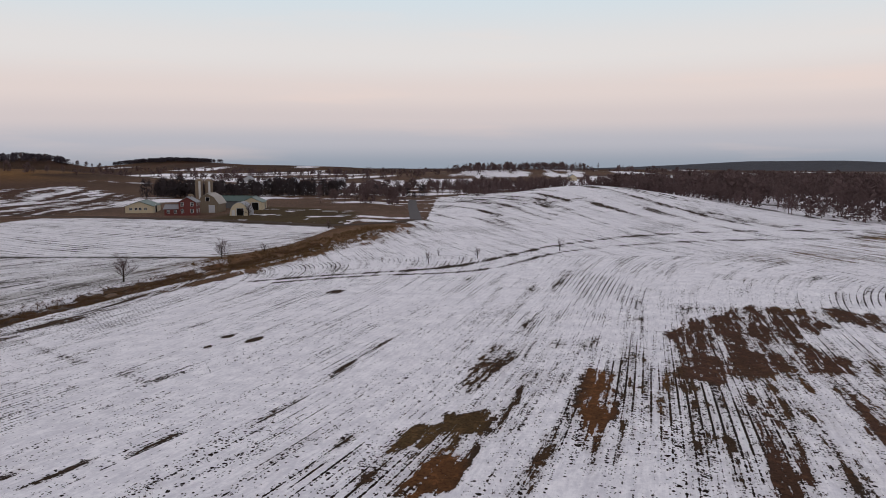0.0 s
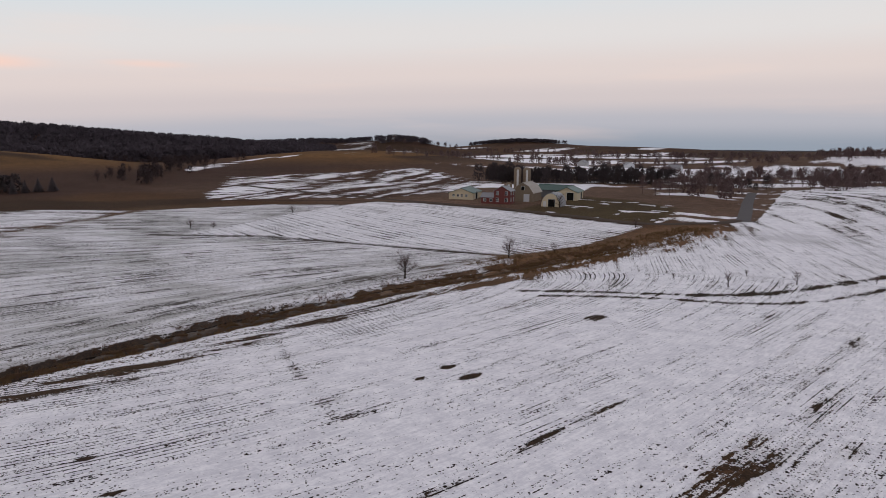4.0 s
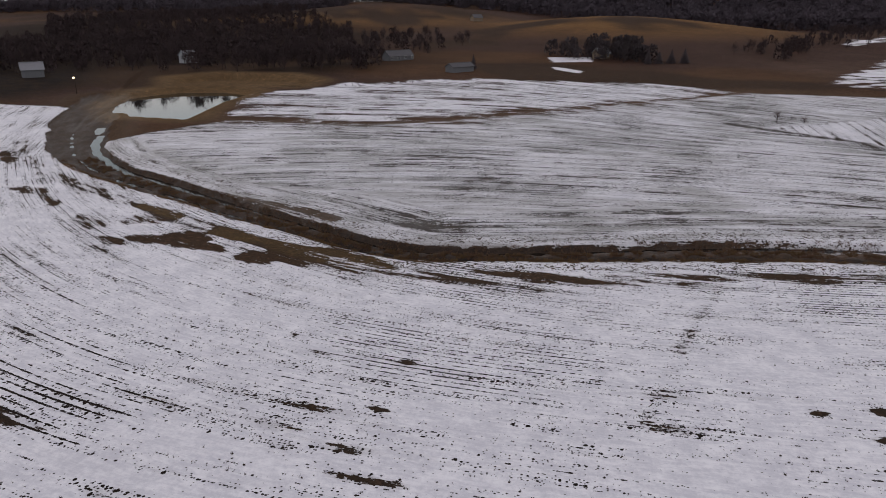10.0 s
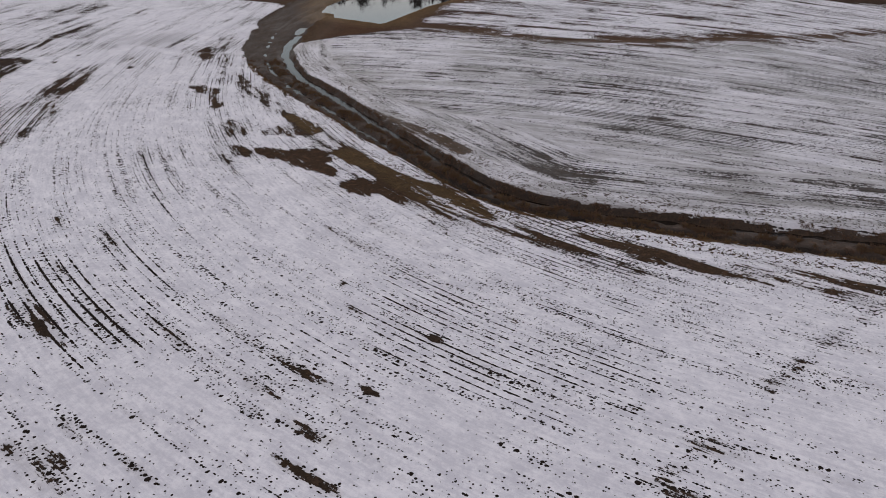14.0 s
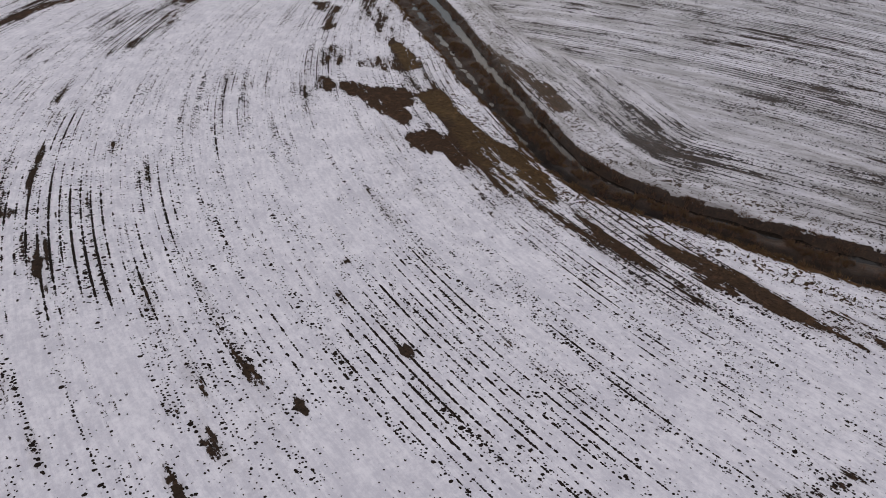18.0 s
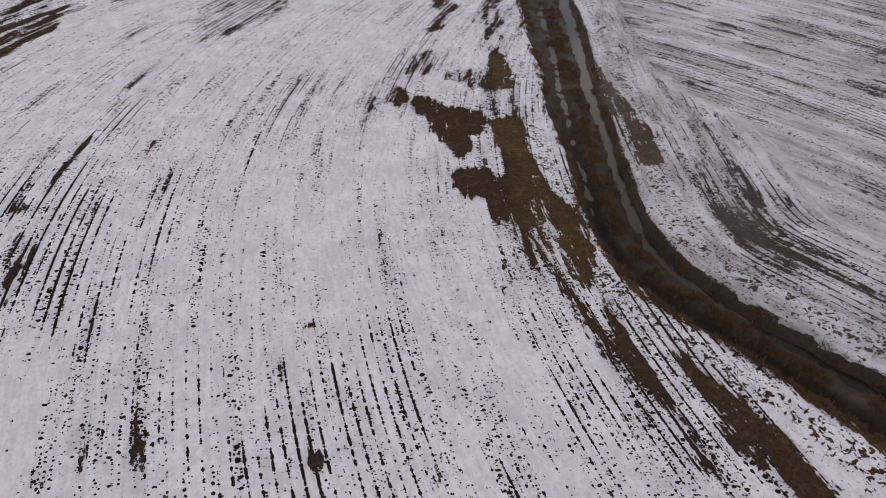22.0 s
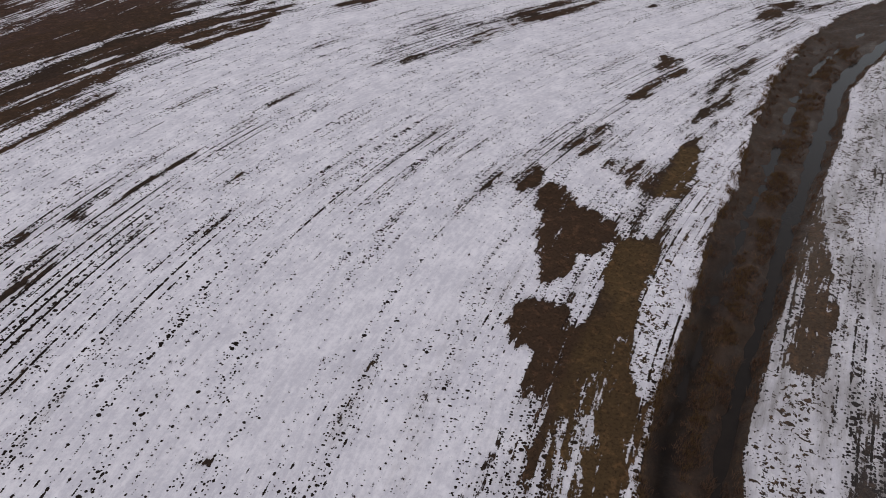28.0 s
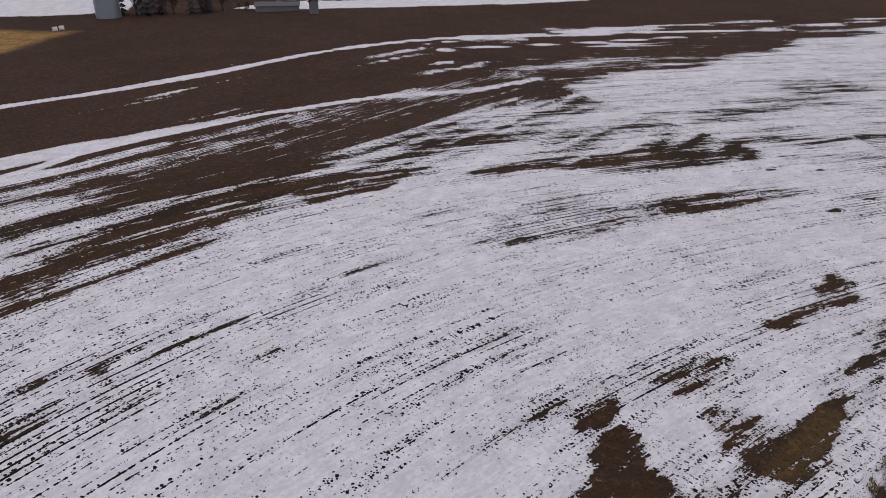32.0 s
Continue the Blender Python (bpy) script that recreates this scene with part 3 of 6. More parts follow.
    drift = smooth(70, 30, np.abs(du)) * smooth(-8, 4, du) * smooth(0.52, 0.74, rough(du / 9, dv / 70, 41, 3) + 0.25 * (rough(du / 2.2, dv / 22, 45, 2) - 0.5))
    bare = bare * (1 - k) + (1.02 - 0.78 * drift) * k
    u, v = np.where(k > 0.5, du, u), np.where(k > 0.5, dv, v)
    soil = soil * (1 - k[..., None]) + np.array((0.080, 0.050, 0.039)) * k[..., None]
    tan = smooth(-8, 8, inside(x, y, [(60, 150), (120, 140), (330, 260), (260, 270), (140, 215)]) + 2 * wav)
    bare, soil = bare + 0.22 * tan, soil * (1 - tan[..., None]) + np.array((0.2, 0.13, 0.065)) * tan[..., None]
    scuff, _, _ = near_line(x, y, [(-52, 86), (-45, 79), (-39, 74), (-33, 69), (-27, 64)])
    bare = bare + 0.26 * (1 - smooth(0.25, 1.0, scuff))
    for line, wide, b, colour in (([(-150, 150), (-142.6, 154.5), (-134, 160.5), (-124.9, 166.6), (-111, 168.7), (-83, 169), (-53, 169)], 0.9, 0.95, (0.045, 0.038, 0.028)), ([(-149, 243), (-148, 205), (-145, 177), (-141, 156)], 0.3, 0.7, (0.05, 0.04, 0.03)),
                                  ([(-206, 224), (-165, 252), (-146, 260), (-129, 263), (-87, 252), (-34.5, 233)], 1.4, 0.95, (0.06, 0.04, 0.03)),
                                  (spline([(-186, 24), (-172, 60), (-173, 92), (-183, 145), (-197, 188), (-185, 215)]), 1.1, 0.72, (0.12, 0.075, 0.045)),
                                  (spline([(-36, 131), (0, 139), (32, 181), (67, 202), (137, 217), (260, 262)]), 0.9, 0.9, (0.05, 0.042, 0.032)),
                                  (spline([(-30, 127), (6, 135), (29, 165), (62, 184), (122, 195), (250, 240)]), 0.8, 0.85, (0.05, 0.042, 0.032))):
        d, _, _ = near_line(x, y, [(p[0], p[1]) for p in line])
        lay(wide - d + (0.7 if wide > 0.95 else 0.25) * wav, 0.8, b, colour)
    verge = spline([(-186, 24), (-172, 60), (-173, 92), (-183, 145), (-197, 188), (-185, 215)])
    dv_, sv_, av_ = near_line(x, y, [(p[0], p[1]) for p in verge])
    bare = bare + (1.15 * rough(sv_ * dv_ / 1.6, av_ / 26, 127, 3) - 0.38) * np.exp(-(dv_ / 7.5) ** 2)
    soil = soil + (np.array((0.115, 0.072, 0.046)) - soil) * np.exp(-(dv_ / 8) ** 2)[..., None]
    white = spline([(-40, -14), (-71, -31), (-96, -31), (-123, -31), (-151, -35), (-200, -45)])
    d, _, _ = near_line(x, y, [(p[0], p[1]) for p in white])
    bare = bare * (1 - 0.85 * (1 - smooth(1.0, 4.5, d)))
    for line, wide in (([(130, 10), (60, -38), (10.4, -78.7), (-6.2, -92.1), (-26, -110), (-43.6, -130), (-65.7, -145), (-90.6, -152), (-116, -154), (-186, -157)], 2.2), ([(10, -26), (-9.5, -37.7), (-15.8, -47.5), (-27.2, -59.1), (-39.7, -69.4), (-63.5, -82.9)], 0.9),
                       ([(-65.8, -82.8), (-83.7, -88.4), (-97.4, -97.4)], 1.6), ([(-78, -134), (-107, -139), (-150, -148)], 1.6), ([(30, -22), (-10, -36), (-28, -52)], 1.8)):
        d, _, along = near_line(x, y, [(p[0], p[1]) for p in spline(line)])
        bare = bare - 0.9 * (1 - smooth(0.2, wide + 0.8, d + 1.6 * (r2 - 0.4))) * k
    # tan stubble strip, with the orange light on it painted into the colour
    straw = smooth(-3, 3, inside(x, y, [(75, -171), (31, -167), (37, -133), (75, -126)]) + wav)
    soil = soil + (np.array((0.42, 0.26, 0.10)) - soil) * straw[..., None]
    for outline in ([(-150, 368), (-96, 384), (-112, 415), (-165, 405)], [(-90, 640), (40, 690), (30, 780), (-110, 740)], [(70, 560), (160, 620), (180, 760), (90, 700)], [(-420, 1060), (-100, 1090), (-120, 1300), (-500, 1280)],
                    [(100, 1120), (420, 1090), (480, 1300), (120, 1350)], [(-330, 800), (-180, 840), (-220, 960), (-380, 920)], [(200, -330), (40, -262), (28, -205), (55, -196), (200, -200)], [(-8, -212), (-36, -208), (-140, -220), (-140, -232), (-20, -226)],
                    [(-332, 167), (-326, 187), (-306, 179), (-309, 162)], [(-291, 155), (-270, 159), (-264, 156), (-278, 152)], [(-140, 424), (-105, 425), (-93, 366), (-120, 371)]):
        lay(inside(x, y, outline) + wav, 3, 0.08)
    lay(3.6 - near_line(x, y, [(-357.2, 359.0), (-378.3, 390.3), (-405.2, 437.4), (-420.3, 482.4), (-410.9, 504.0), (-396.7, 520.1)])[0] + 0.5 * wav, 1.2, 0.05)
    lay(inside(x, y, [(-86, 250), (-82, 330), (-60, 320), (-34, 291), (-33, 240)]) + wav, 3, 0.98 - 0.6 * smooth(0.62, 0.70, rough(x / 8, y / 5, 155, 3)), (0.078, 0.058, 0.030))
    for patches in (PATCHES, PATCHES_2, BANDS):
        p = spread(x, y, patches)
        if patches is BANDS:
            p = p * np.clip(2.6 * rough(ue / 1.3, ve / 22, 98, 3) - 0.5, 0, 1.1)
            p = np.minimum(p, 0.56)
        else:
            p = p * (0.5 + 1.05 * rough(ue / 1.2, ve / 16, 97, 2))
        bare = np.maximum(bare, bare * 0.6 + p)
        soil = soil + (np.array((0.070, 0.044, 0.030) if patches is BANDS else (0.115, 0.062, 0.029)) - soil) * smooth(0.2, 0.6, p)[..., None]
    d0, side0, along0, half0 = dc, sc, ac, hc
    strip = np.exp(-((d0 - half0 - 6) / 6.5) ** 2) * (side0 > 0) * smooth(60, 110, along0)
    bare = np.maximum(bare, bare + (0.05 + 0.45 * (rough(ue / 1.1, ve / 20, 95, 2) - 0.42)) * strip)
    edge_strip = np.exp(-((d0 - half0 - 5.5) / 2.6) ** 2) * (side0 > 0) * smooth(170, 182, along0) * smooth(330, 250, along0)
    bare = bare + (0.02 + 0.5 * (rough(ue / 0.9, ve / 14, 96, 2) - 0.4)) * edge_strip
    strips = inside(x, y, BANK_STRIPES)
    bare = bare + smooth(-1.2, 1.2, strips) * np.clip(0.20 + 1.7 * (rough(ue / 0.8, ve / 12, 141, 2) - 0.47), 0.0, 0.44)
    soil = soil + (np.array((0.062, 0.040, 0.026)) - soil) * smooth(-1.5, 0.5, strips)[..., None]
    mixed = smooth(-3, 3, inside(x, y, MIXED_STRIP) + wav)
    bare = bare + mixed * (0.20 + 0.9 * (rough(du / 1.7, dv / 20, 143, 3) - 0.5) + 0.9 * (rough(du / 5, dv / 40, 145, 2) - 0.5))
    teeth = 1.6 * (rough(ue / 0.8, ve / 5.0, 147, 2) - 0.5) + 0.9 * (rough(x / 0.9, y / 0.9, 149, 2) - 0.5)
    turf = np.zeros(n)
    for outline, mud in THAWED:
        near = (np.hypot(x - outline[0][0], y - outline[0][1]) < 60)
        sd = np.full(n, -9.0)
        sd[near] = inside(x[near], y[near], outline)
        if mud == DAMP:
            shelf = smooth(-0.7, 0.5, sd + 0.5 * teeth)
            continue
        sd = sd + (0.4 if mud == OLIVE else 0.3)
        lay(sd + teeth, 0.6, BARENESS[mud], mud, None)
        if mud == OLIVE and outline[0][0] < -60:
            turf = np.maximum(turf, smooth(-0.6, 0.6, sd + 0.6 * teeth))
    for dashes in (DASHES, DASHES_2, DASHES_3):
        p = dashed(ue, ve, x, y, dashes)
        bare = np.maximum(bare, 0.1 + p)
    d, side, along, half = dc, sc, ac, hc
    wob = half * (1 + 0.3 * (rough(along / 5, side * 3, 21, 3) - 0.5))
    rim = smooth(wob + 0.25, wob - 0.35, d) * (1 - smooth(330, 400, along))
    dirty = np.exp(-((d - half - 2.5) / 2.6) ** 2) * smooth(0.35, 0.6, rough(along / 9, side * 5, 91, 3))
    tan2 = smooth(215, 270, along)
    rim = rim * (1 - tan2 * smooth(0.42, 0.62, rough(side * d / 1.6, along / 9, 87, 3))) * (1 - 0.6 * smooth(275, 330, along))
    bare = np.maximum(bare, rim * 1.2) + np.where(side > 0, 0.14, 0.06) * dirty * (1 - rim)
    west = (side < 0) * (1 - rim) * smooth(60, 110, along) * smooth(330, 260, along)
    east = (side > 0) * (1 - rim) * smooth(100, 140, along) * smooth(330, 280, along)
    out = d - wob
    n3 = rough(x / 3.1, y / 3.1, 103, 3)
    clods = west * (0.62 * np.exp(-((out - 2.2) / 2.4) ** 2) + 0.40 * np.exp(-((out - 7.2 - 2.5 * (rough(along / 16, 0 * along, 107, 2) - 0.5)) / 1.0) ** 2)) * (0.6 + 0.8 * n3)
    bare = bare * (1 - 0.75 * west * np.exp(-((out - 1.8) / 2.4) ** 2))
    bare = bare + west * (0.02 + 0.34 * (rough(out / 0.7, along / 6, 115, 3) - 0.42)) * np.exp(-((out - 8.5) / 5.0) ** 2) * smooth(150, 180, along)
    bare = bare + west * 0.16 * np.exp(-((out - 7.5 - 2.5 * (rough(along / 16, 0 * along, 107, 2) - 0.5)) / 0.9) ** 2)
    slush = np.maximum(slush, west * np.exp(-((out - 8.0) / 5.5) ** 2) * 1.35)
    bare, clods = bare + (0.74 - bare) * shelf, clods * (1 - shelf)
    soil = soil + (np.array(DAMP) - soil) * shelf[..., None]
    join = np.exp(-(((x + 69) / 6) ** 2 + ((y - 51) / 5) ** 2))
    lip = (1 - turf) * np.exp(-((out - 1.9 - 0.8 * (rough(along / 6, 0 * along, 109, 2) - 0.5)) / 1.3) ** 2) * east * (1 - join)
    bare = bare * (1 - lip) + lip * np.minimum(bare, 0.16 + 0.3 * (rough(along / 1.5, out / 0.8, 99, 2) - 0.3))
    bare = bare + east * smooth(185, 160, along) * (0.02 + 0.8 * (rough(ue / 0.9, ve / 14, 117, 2) - 0.45)) * np.exp(-((out - 5) / 4.0) ** 2)
    clods = np.maximum(clods, (0.55 + 0.45 * smooth(150, 180, along)) * east * 0.72 * np.exp(-((out - 2.4) / 1.7) ** 2) * (0.55 + 0.9 * n3))
    for gap in (4.0, 5.8):
        bare = bare + (side > 0) * (1 - rim) * 0.22 * np.exp(-((out - gap - 0.6 * (rough(along / 20, 0 * along, 129, 2) - 0.5)) / 0.5) ** 2) * smooth(50, 80, along) * smooth(185, 165, along)
    brow = east * smooth(1.0, 0.5, out + 0.8 * (n3 - 0.5)) * smooth(165, 185, along)
    bare = np.maximum(bare, brow * (0.45 + 0.8 * rough(along / 2.0, out / 0.7, 111, 2)))
    soil = soil + (np.array((0.15, 0.088, 0.045)) - soil) * brow[..., None]
    clods, bare = clods * (1 - turf), np.maximum(bare, 0.9 * turf)
    dry = (1 - smooth(6, 19, d + 1.5 * wav)) * smooth(245, 300, along)
    bare = bare + dry * (0.2 + 1.0 * (rough(side * d / 2.6, along / 15, 113, 3) - 0.36))
    clods = np.maximum(clods, 0.5 * dry)
    soil = soil + (np.array((0.19, 0.105, 0.055)) - soil) * dry[..., None]
    share = side * d / np.maximum(half, 0.1)
    # strand along the bed's east side, much darker than the rest
    dark_strand = np.exp(-((share - 0.55) / 0.24) ** 2) * smooth(140, 175, along)
    mid = np.exp(-((share - 0.02) / 0.16) ** 2) * smooth(140, 175, along)
    slush = np.maximum(slush, 0.9 * rim)
    bed_soil = (np.array((0.056, 0.037, 0.026)) + np.array((0.088, 0.051, 0.024)) * tan2[..., None]) * (1 - 0.9 * dark_strand[..., None]) * (1 + 0.6 * mid[..., None]) * (1 - 0.28 * smooth(140, 175, along) * smooth(230, 200, along))[..., None]
    soil = soil + (bed_soil - soil) * rim[..., None]
    bank = (1 - smooth(1, 7, d - half)) * (1 - rim) * (1 - dry)
    soil = soil + (np.array((0.085, 0.054, 0.027)) - soil) * 0.6 * bank[..., None]
    slush = np.maximum(slush, np.where(side < 0, 0.35, 0.2) * np.exp(-((d - half - 4) / 3.5) ** 2))
    p = np.maximum(inside(x, y, POND), inside(x, y, POND_2))
    wet = smooth(-12, -4, p)
    bare = np.maximum(bare, wet)
    soil = soil + (np.array((0.17, 0.11, 0.055)) - soil) * wet[..., None]
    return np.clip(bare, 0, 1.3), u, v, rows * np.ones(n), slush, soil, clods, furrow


# ---- materials ----
def material(name):
    m = bpy.data.materials.new(name)
    m.use_nodes = True
    return m, m.node_tree.nodes, m.node_tree.links, m.node_tree.nodes["Principled BSDF"]


def math_node(nodes, links, op, a, b=None, c=None):
    k = nodes.new("ShaderNodeMath")
    k.operation = op
    for i, q in enumerate((a, b, c)):
        if q is None:
            continue
        if isinstance(q, (int, float)):
            k.inputs[i].default_value = q
        else:
            links.new(q, k.inputs[i])
    return k.outputs[0]


def noise_node(nodes, links, vector, scale, detail=3.0, roughness=0.55):
    k = nodes.new("ShaderNodeTexNoise")
    k.inputs["Scale"].default_value, k.inputs["Detail"].default_value, k.inputs["Roughness"].default_value = scale, detail, roughness
    if vector is not None:
        links.new(vector, k.inputs["Vector"])
    return k.outputs["Fac"]


def mix_node(nodes, links, fac, a, b, blend="MIX"):
    k = nodes.new("ShaderNodeMix")
    k.data_type, k.blend_type = "RGBA", blend
    for i, q in ((0, fac), (6, a), (7, b)):
        if isinstance(q, (int, float)):
            k.inputs[i].default_value = q
        elif isinstance(q, tuple):
            k.inputs[i].default_value = q if len(q) == 4 else (*q, 1)
        else:
            links.new(q, k.inputs[i])
    return k.outputs[2]


def ground_material():
    m, nd, lk, bsdf = material("snowy_field")
    op = lambda o, a, b=None, c=None: math_node(nd, lk, o, a, b, c)

    def attr(name):
        k = nd.new("ShaderNodeAttribute")
        k.attribute_name = name
        return k
    bare, u, v, rows, slush, clods, furrow = (attr(q).outputs["Fac"] for q in ("bare", "row_u", "row_v", "rows", "slush", "clods", "furrow"))
    soil = attr("soil").outputs["Color"]
    geo = nd.new("ShaderNodeNewGeometry").outputs["Position"]

    def uv(su, sv):
        k = nd.new("ShaderNodeCombineXYZ")
        lk.new(op("MULTIPLY", u, su), k.inputs[0])
        lk.new(op("MULTIPLY", v, sv), k.inputs[1])
        return k.outputs[0]

    def step(value, lo, hi, top=1.0):
        k = nd.new("ShaderNodeMapRange")
        k.interpolation_type = "SMOOTHSTEP"
        k.inputs["To Max"].default_value = top
        for key, q in (("Value", value), ("From Min", lo), ("From Max", hi)):
            if isinstance(q, (int, float)):
                k.inputs[key].default_value = q
            else:
                lk.new(q, k.inputs[key])
        return k.outputs["Result"]
    streak = noise_node(nd, lk, uv(0.42, 0.030), 1, 4, 0.65)
    row_life = noise_node(nd, lk, uv(1.316, 0.06), 1, 2, 0.5)
    blot = noise_node(nd, lk, geo, 0.11, 5, 0.65)
    fine = noise_node(nd, lk, geo, 1.7, 4, 0.7)
    ragged = noise_node(nd, lk, uv(1.5, 0.22), 1, 4, 0.68)
    # how far the snow has gone, over areas
    area = op("ADD", bare, op("MULTIPLY_ADD", blot, 0.9, -0.45))
    area = op("ADD", area, op("MULTIPLY", rows, op("MULTIPLY_ADD", streak, 1.9, -0.96)))
    ridges = op("SINE", op("MULTIPLY_ADD", u, 6.2832 / 2.5, op("MULTIPLY", ragged, 3.0)))
    area = op("ADD", area, op("MULTIPLY", furrow, op("MULTIPLY", ridges, 0.32)))
    # stubble showing through, clump by clump along the rows
    def clumps(cu, cv, random_, gain, least, most, need, wob):
        vor = nd.new("ShaderNodeTexVoronoi")
        vor.voronoi_dimensions = "2D"
        vor.inputs["Scale"].default_value, vor.inputs["Randomness"].default_value = 1.0, random_
        lk.new(uv(1 / cu, 1 / cv), vor.inputs["Vector"])
        chance = nd.new("ShaderNodeSeparateColor")
        lk.new(vor.outputs["Color"], chance.inputs[0])
        over = op("ADD", op("SUBTRACT", chance.outputs[0], need), here)
        size = op("MINIMUM", op("MULTIPLY_ADD", over, gain, least), most)
        dist = op("ADD", vor.outputs["Distance"], op("MULTIPLY_ADD", fine, wob, -wob / 2))
        return op("MULTIPLY", step(op("SUBTRACT", size, dist), -0.02, 0.045), step(over, 0.0, 0.10))
    here = op("ADD", op("MULTIPLY", area, 0.8), op("MULTIPLY_ADD", row_life, 2.4, -1.1))
    dots = op("MAXIMUM", clumps(0.76, 0.62, 0.5, 0.40, 0.06, 0.5, 1.10, 0.7), clumps(0.38, 0.36, 0.6, 0.34, 0.10, 0.36, 1.06, 0.5))
    crumbs = clumps(0.31, 0.36, 1.0, 0.35, 0.10, 0.4, 1.12, 0.5)
    dots = op("MAXIMUM", dots, crumbs)
    # dashes of stubble on the drilled rows, each row with its own run
    row = op("ROUND", op("DIVIDE", u, 0.76))

    def along_row(hop, sv, detail):
        k = nd.new("ShaderNodeCombineXYZ")
        lk.new(op("MULTIPLY", row, hop), k.inputs[0])
        lk.new(op("MULTIPLY", v, sv), k.inputs[1])
        return noise_node(nd, lk, k.outputs[0], 1, detail, 0.6)
    beads, life = along_row(7.31, 2.3, 3), along_row(3.17, 0.075, 2)
    grit = noise_node(nd, lk, geo, 5.5, 3, 0.7)
    zone = noise_node(nd, lk, uv(0.055, 0.03), 1, 3, 0.55)
    over = op("ADD", op("MULTIPLY_ADD", life, 0.55, -0.275), op("MULTIPLY_ADD", zone, 1.15, -0.585))
    over = op("ADD", op("ADD", over, beads), op("MULTIPLY_ADD", area, 0.34, -0.625))
    width = op("MINIMUM", op("MULTIPLY_ADD", over, 0.55, 0.015), 0.105)
    off = op("ADD", op("ABSOLUTE", op("SUBTRACT", u, op("MULTIPLY", row, 0.76))), op("MULTIPLY_ADD", grit, 0.20, -0.10))
    line = op("MULTIPLY", step(op("SUBTRACT", width, off), -0.01, 0.015), step(over, 0.0, 0.03))
    dots = op("MAXIMUM", dots, line)
    dots = op("MULTIPLY", dots, step(rows, 0.3, 0.8))
    # clods and tussocks along the banks
    big_ = noise_node(nd, lk, geo, 0.6, 3, 0.6)
    vor2 = nd.new("ShaderNodeTexVoronoi")
    vor2.voronoi_dimensions = "2D"
    vor2.inputs["Scale"].default_value = 3.0
    sway = nd.new("ShaderNodeTexNoise")
    sway.inputs["Scale"].default_value, sway.inputs["Detail"].default_value = 1.6, 4
    lk.new(geo, sway.inputs["Vector"])
    shove = nd.new("ShaderNodeVectorMath")
    shove.operation = "MULTIPLY_ADD"
    lk.new(sway.outputs["Color"], shove.inputs[0])
    shove.inputs[1].default_value = (1.5, 1.5, 1.5)
    lk.new(geo, shove.inputs[2])
    lk.new(shove.outputs[0], vor2.inputs["Vector"])
    luck = nd.new("ShaderNodeSeparateColor")
    lk.new(vor2.outputs["Color"], luck.inputs[0])
    lump = op("ADD", op("SUBTRACT", luck.outputs[0], 1.05), op("MULTIPLY", clods, op("MULTIPLY_ADD", big_, 2.4, -0.1)))
    lump = op("SUBTRACT", op("MINIMUM", op("MULTIPLY_ADD", lump, 0.75, 0.10), 0.62), op("ADD", vor2.outputs["Distance"], op("MULTIPLY_ADD", fine, 0.9, -0.45)))
    lump = op("MULTIPLY", step(lump, -0.01, 0.04), step(clods, 0.08, 0.16))
    patch = op("ADD", area, op("MULTIPLY", step(rows, 0.1, 0.6), op("MULTIPLY_ADD", ragged, 1.5, -0.75)))
    patch = op("ADD", patch, op("MULTIPLY_ADD", fine, 0.8, -0.4))
    patch = step(patch, 0.60, 0.70)
    solid = op("MAXIMUM", patch, lump)
    mask = op("MAXIMUM", dots, solid)
    speck = noise_node(nd, lk, geo, 4.0, 5, 0.72)
    big = noise_node(nd, lk, geo, 0.25, 4, 0.6)
    earth = mix_node(nd, lk, step(big, 0.35, 0.7, 0.4), soil, (0.060, 0.037, 0.018))
    tuft = step(noise_node(nd, lk, geo, 1.25, 5, 0.72), 0.50, 0.66, 0.75)
    earth = mix_node(nd, lk, tuft, earth, (2.0, 1.75, 1.6), "MULTIPLY")
    tone = noise_node(nd, lk, geo, 0.028, 6, 0.65)
    earth = mix_node(nd, lk, step(tone, 0.36, 0.66, 0.45), earth, mix_node(nd, lk, 0.5, earth, (0.02, 0.012, 0.010)))
    dirt = mix_node(nd, lk, step(speck, 0.45, 0.75, 0.8), earth, (0.012, 0.009, 0.007))
    straw = step(noise_node(nd, lk, uv(3.0, 1.0), 1.5, 4, 0.7), 0.55, 0.75, 0.38)
    dirt = mix_node(nd, lk, straw, dirt, mix_node(nd, lk, 0.35, soil, (0.2, 0.13, 0.07)))
    only_dots = op("SUBTRACT", 1.0, solid)
    dirt = mix_node(nd, lk, op("MULTIPLY", only_dots, 0.75), dirt, (0.014, 0.011, 0.010))
    thin = noise_node(nd, lk, geo, 0.35, 5, 0.62)
    lines = noise_node(nd, lk, uv(2.6, 0.45), 1, 3, 0.7)
    flecks = noise_node(nd, lk, geo, 2.6, 4, 0.75)
    shade = op("ADD", op("MULTIPLY", thin, 0.5), op("ADD", op("MULTIPLY", lines, 0.6), op("MULTIPLY", flecks, 0.55)))
    snow = mix_node(nd, lk, step(shade, 0.66, 1.02), (0.71, 0.70, 0.745), (0.965, 0.95, 0.975))
    drag = noise_node(nd, lk, uv(0.34, 0.06), 1, 6, 0.68)
    wet = op("MULTIPLY", slush, step(op("ADD", drag, op("MULTIPLY_ADD", lines, 0.3, -0.15)), 0.37, 0.70, 0.66))
    wet = op("ADD", wet, op("MULTIPLY", slush, 0.17))
    snow = mix_node(nd, lk, wet, snow, (0.23, 0.215, 0.20))
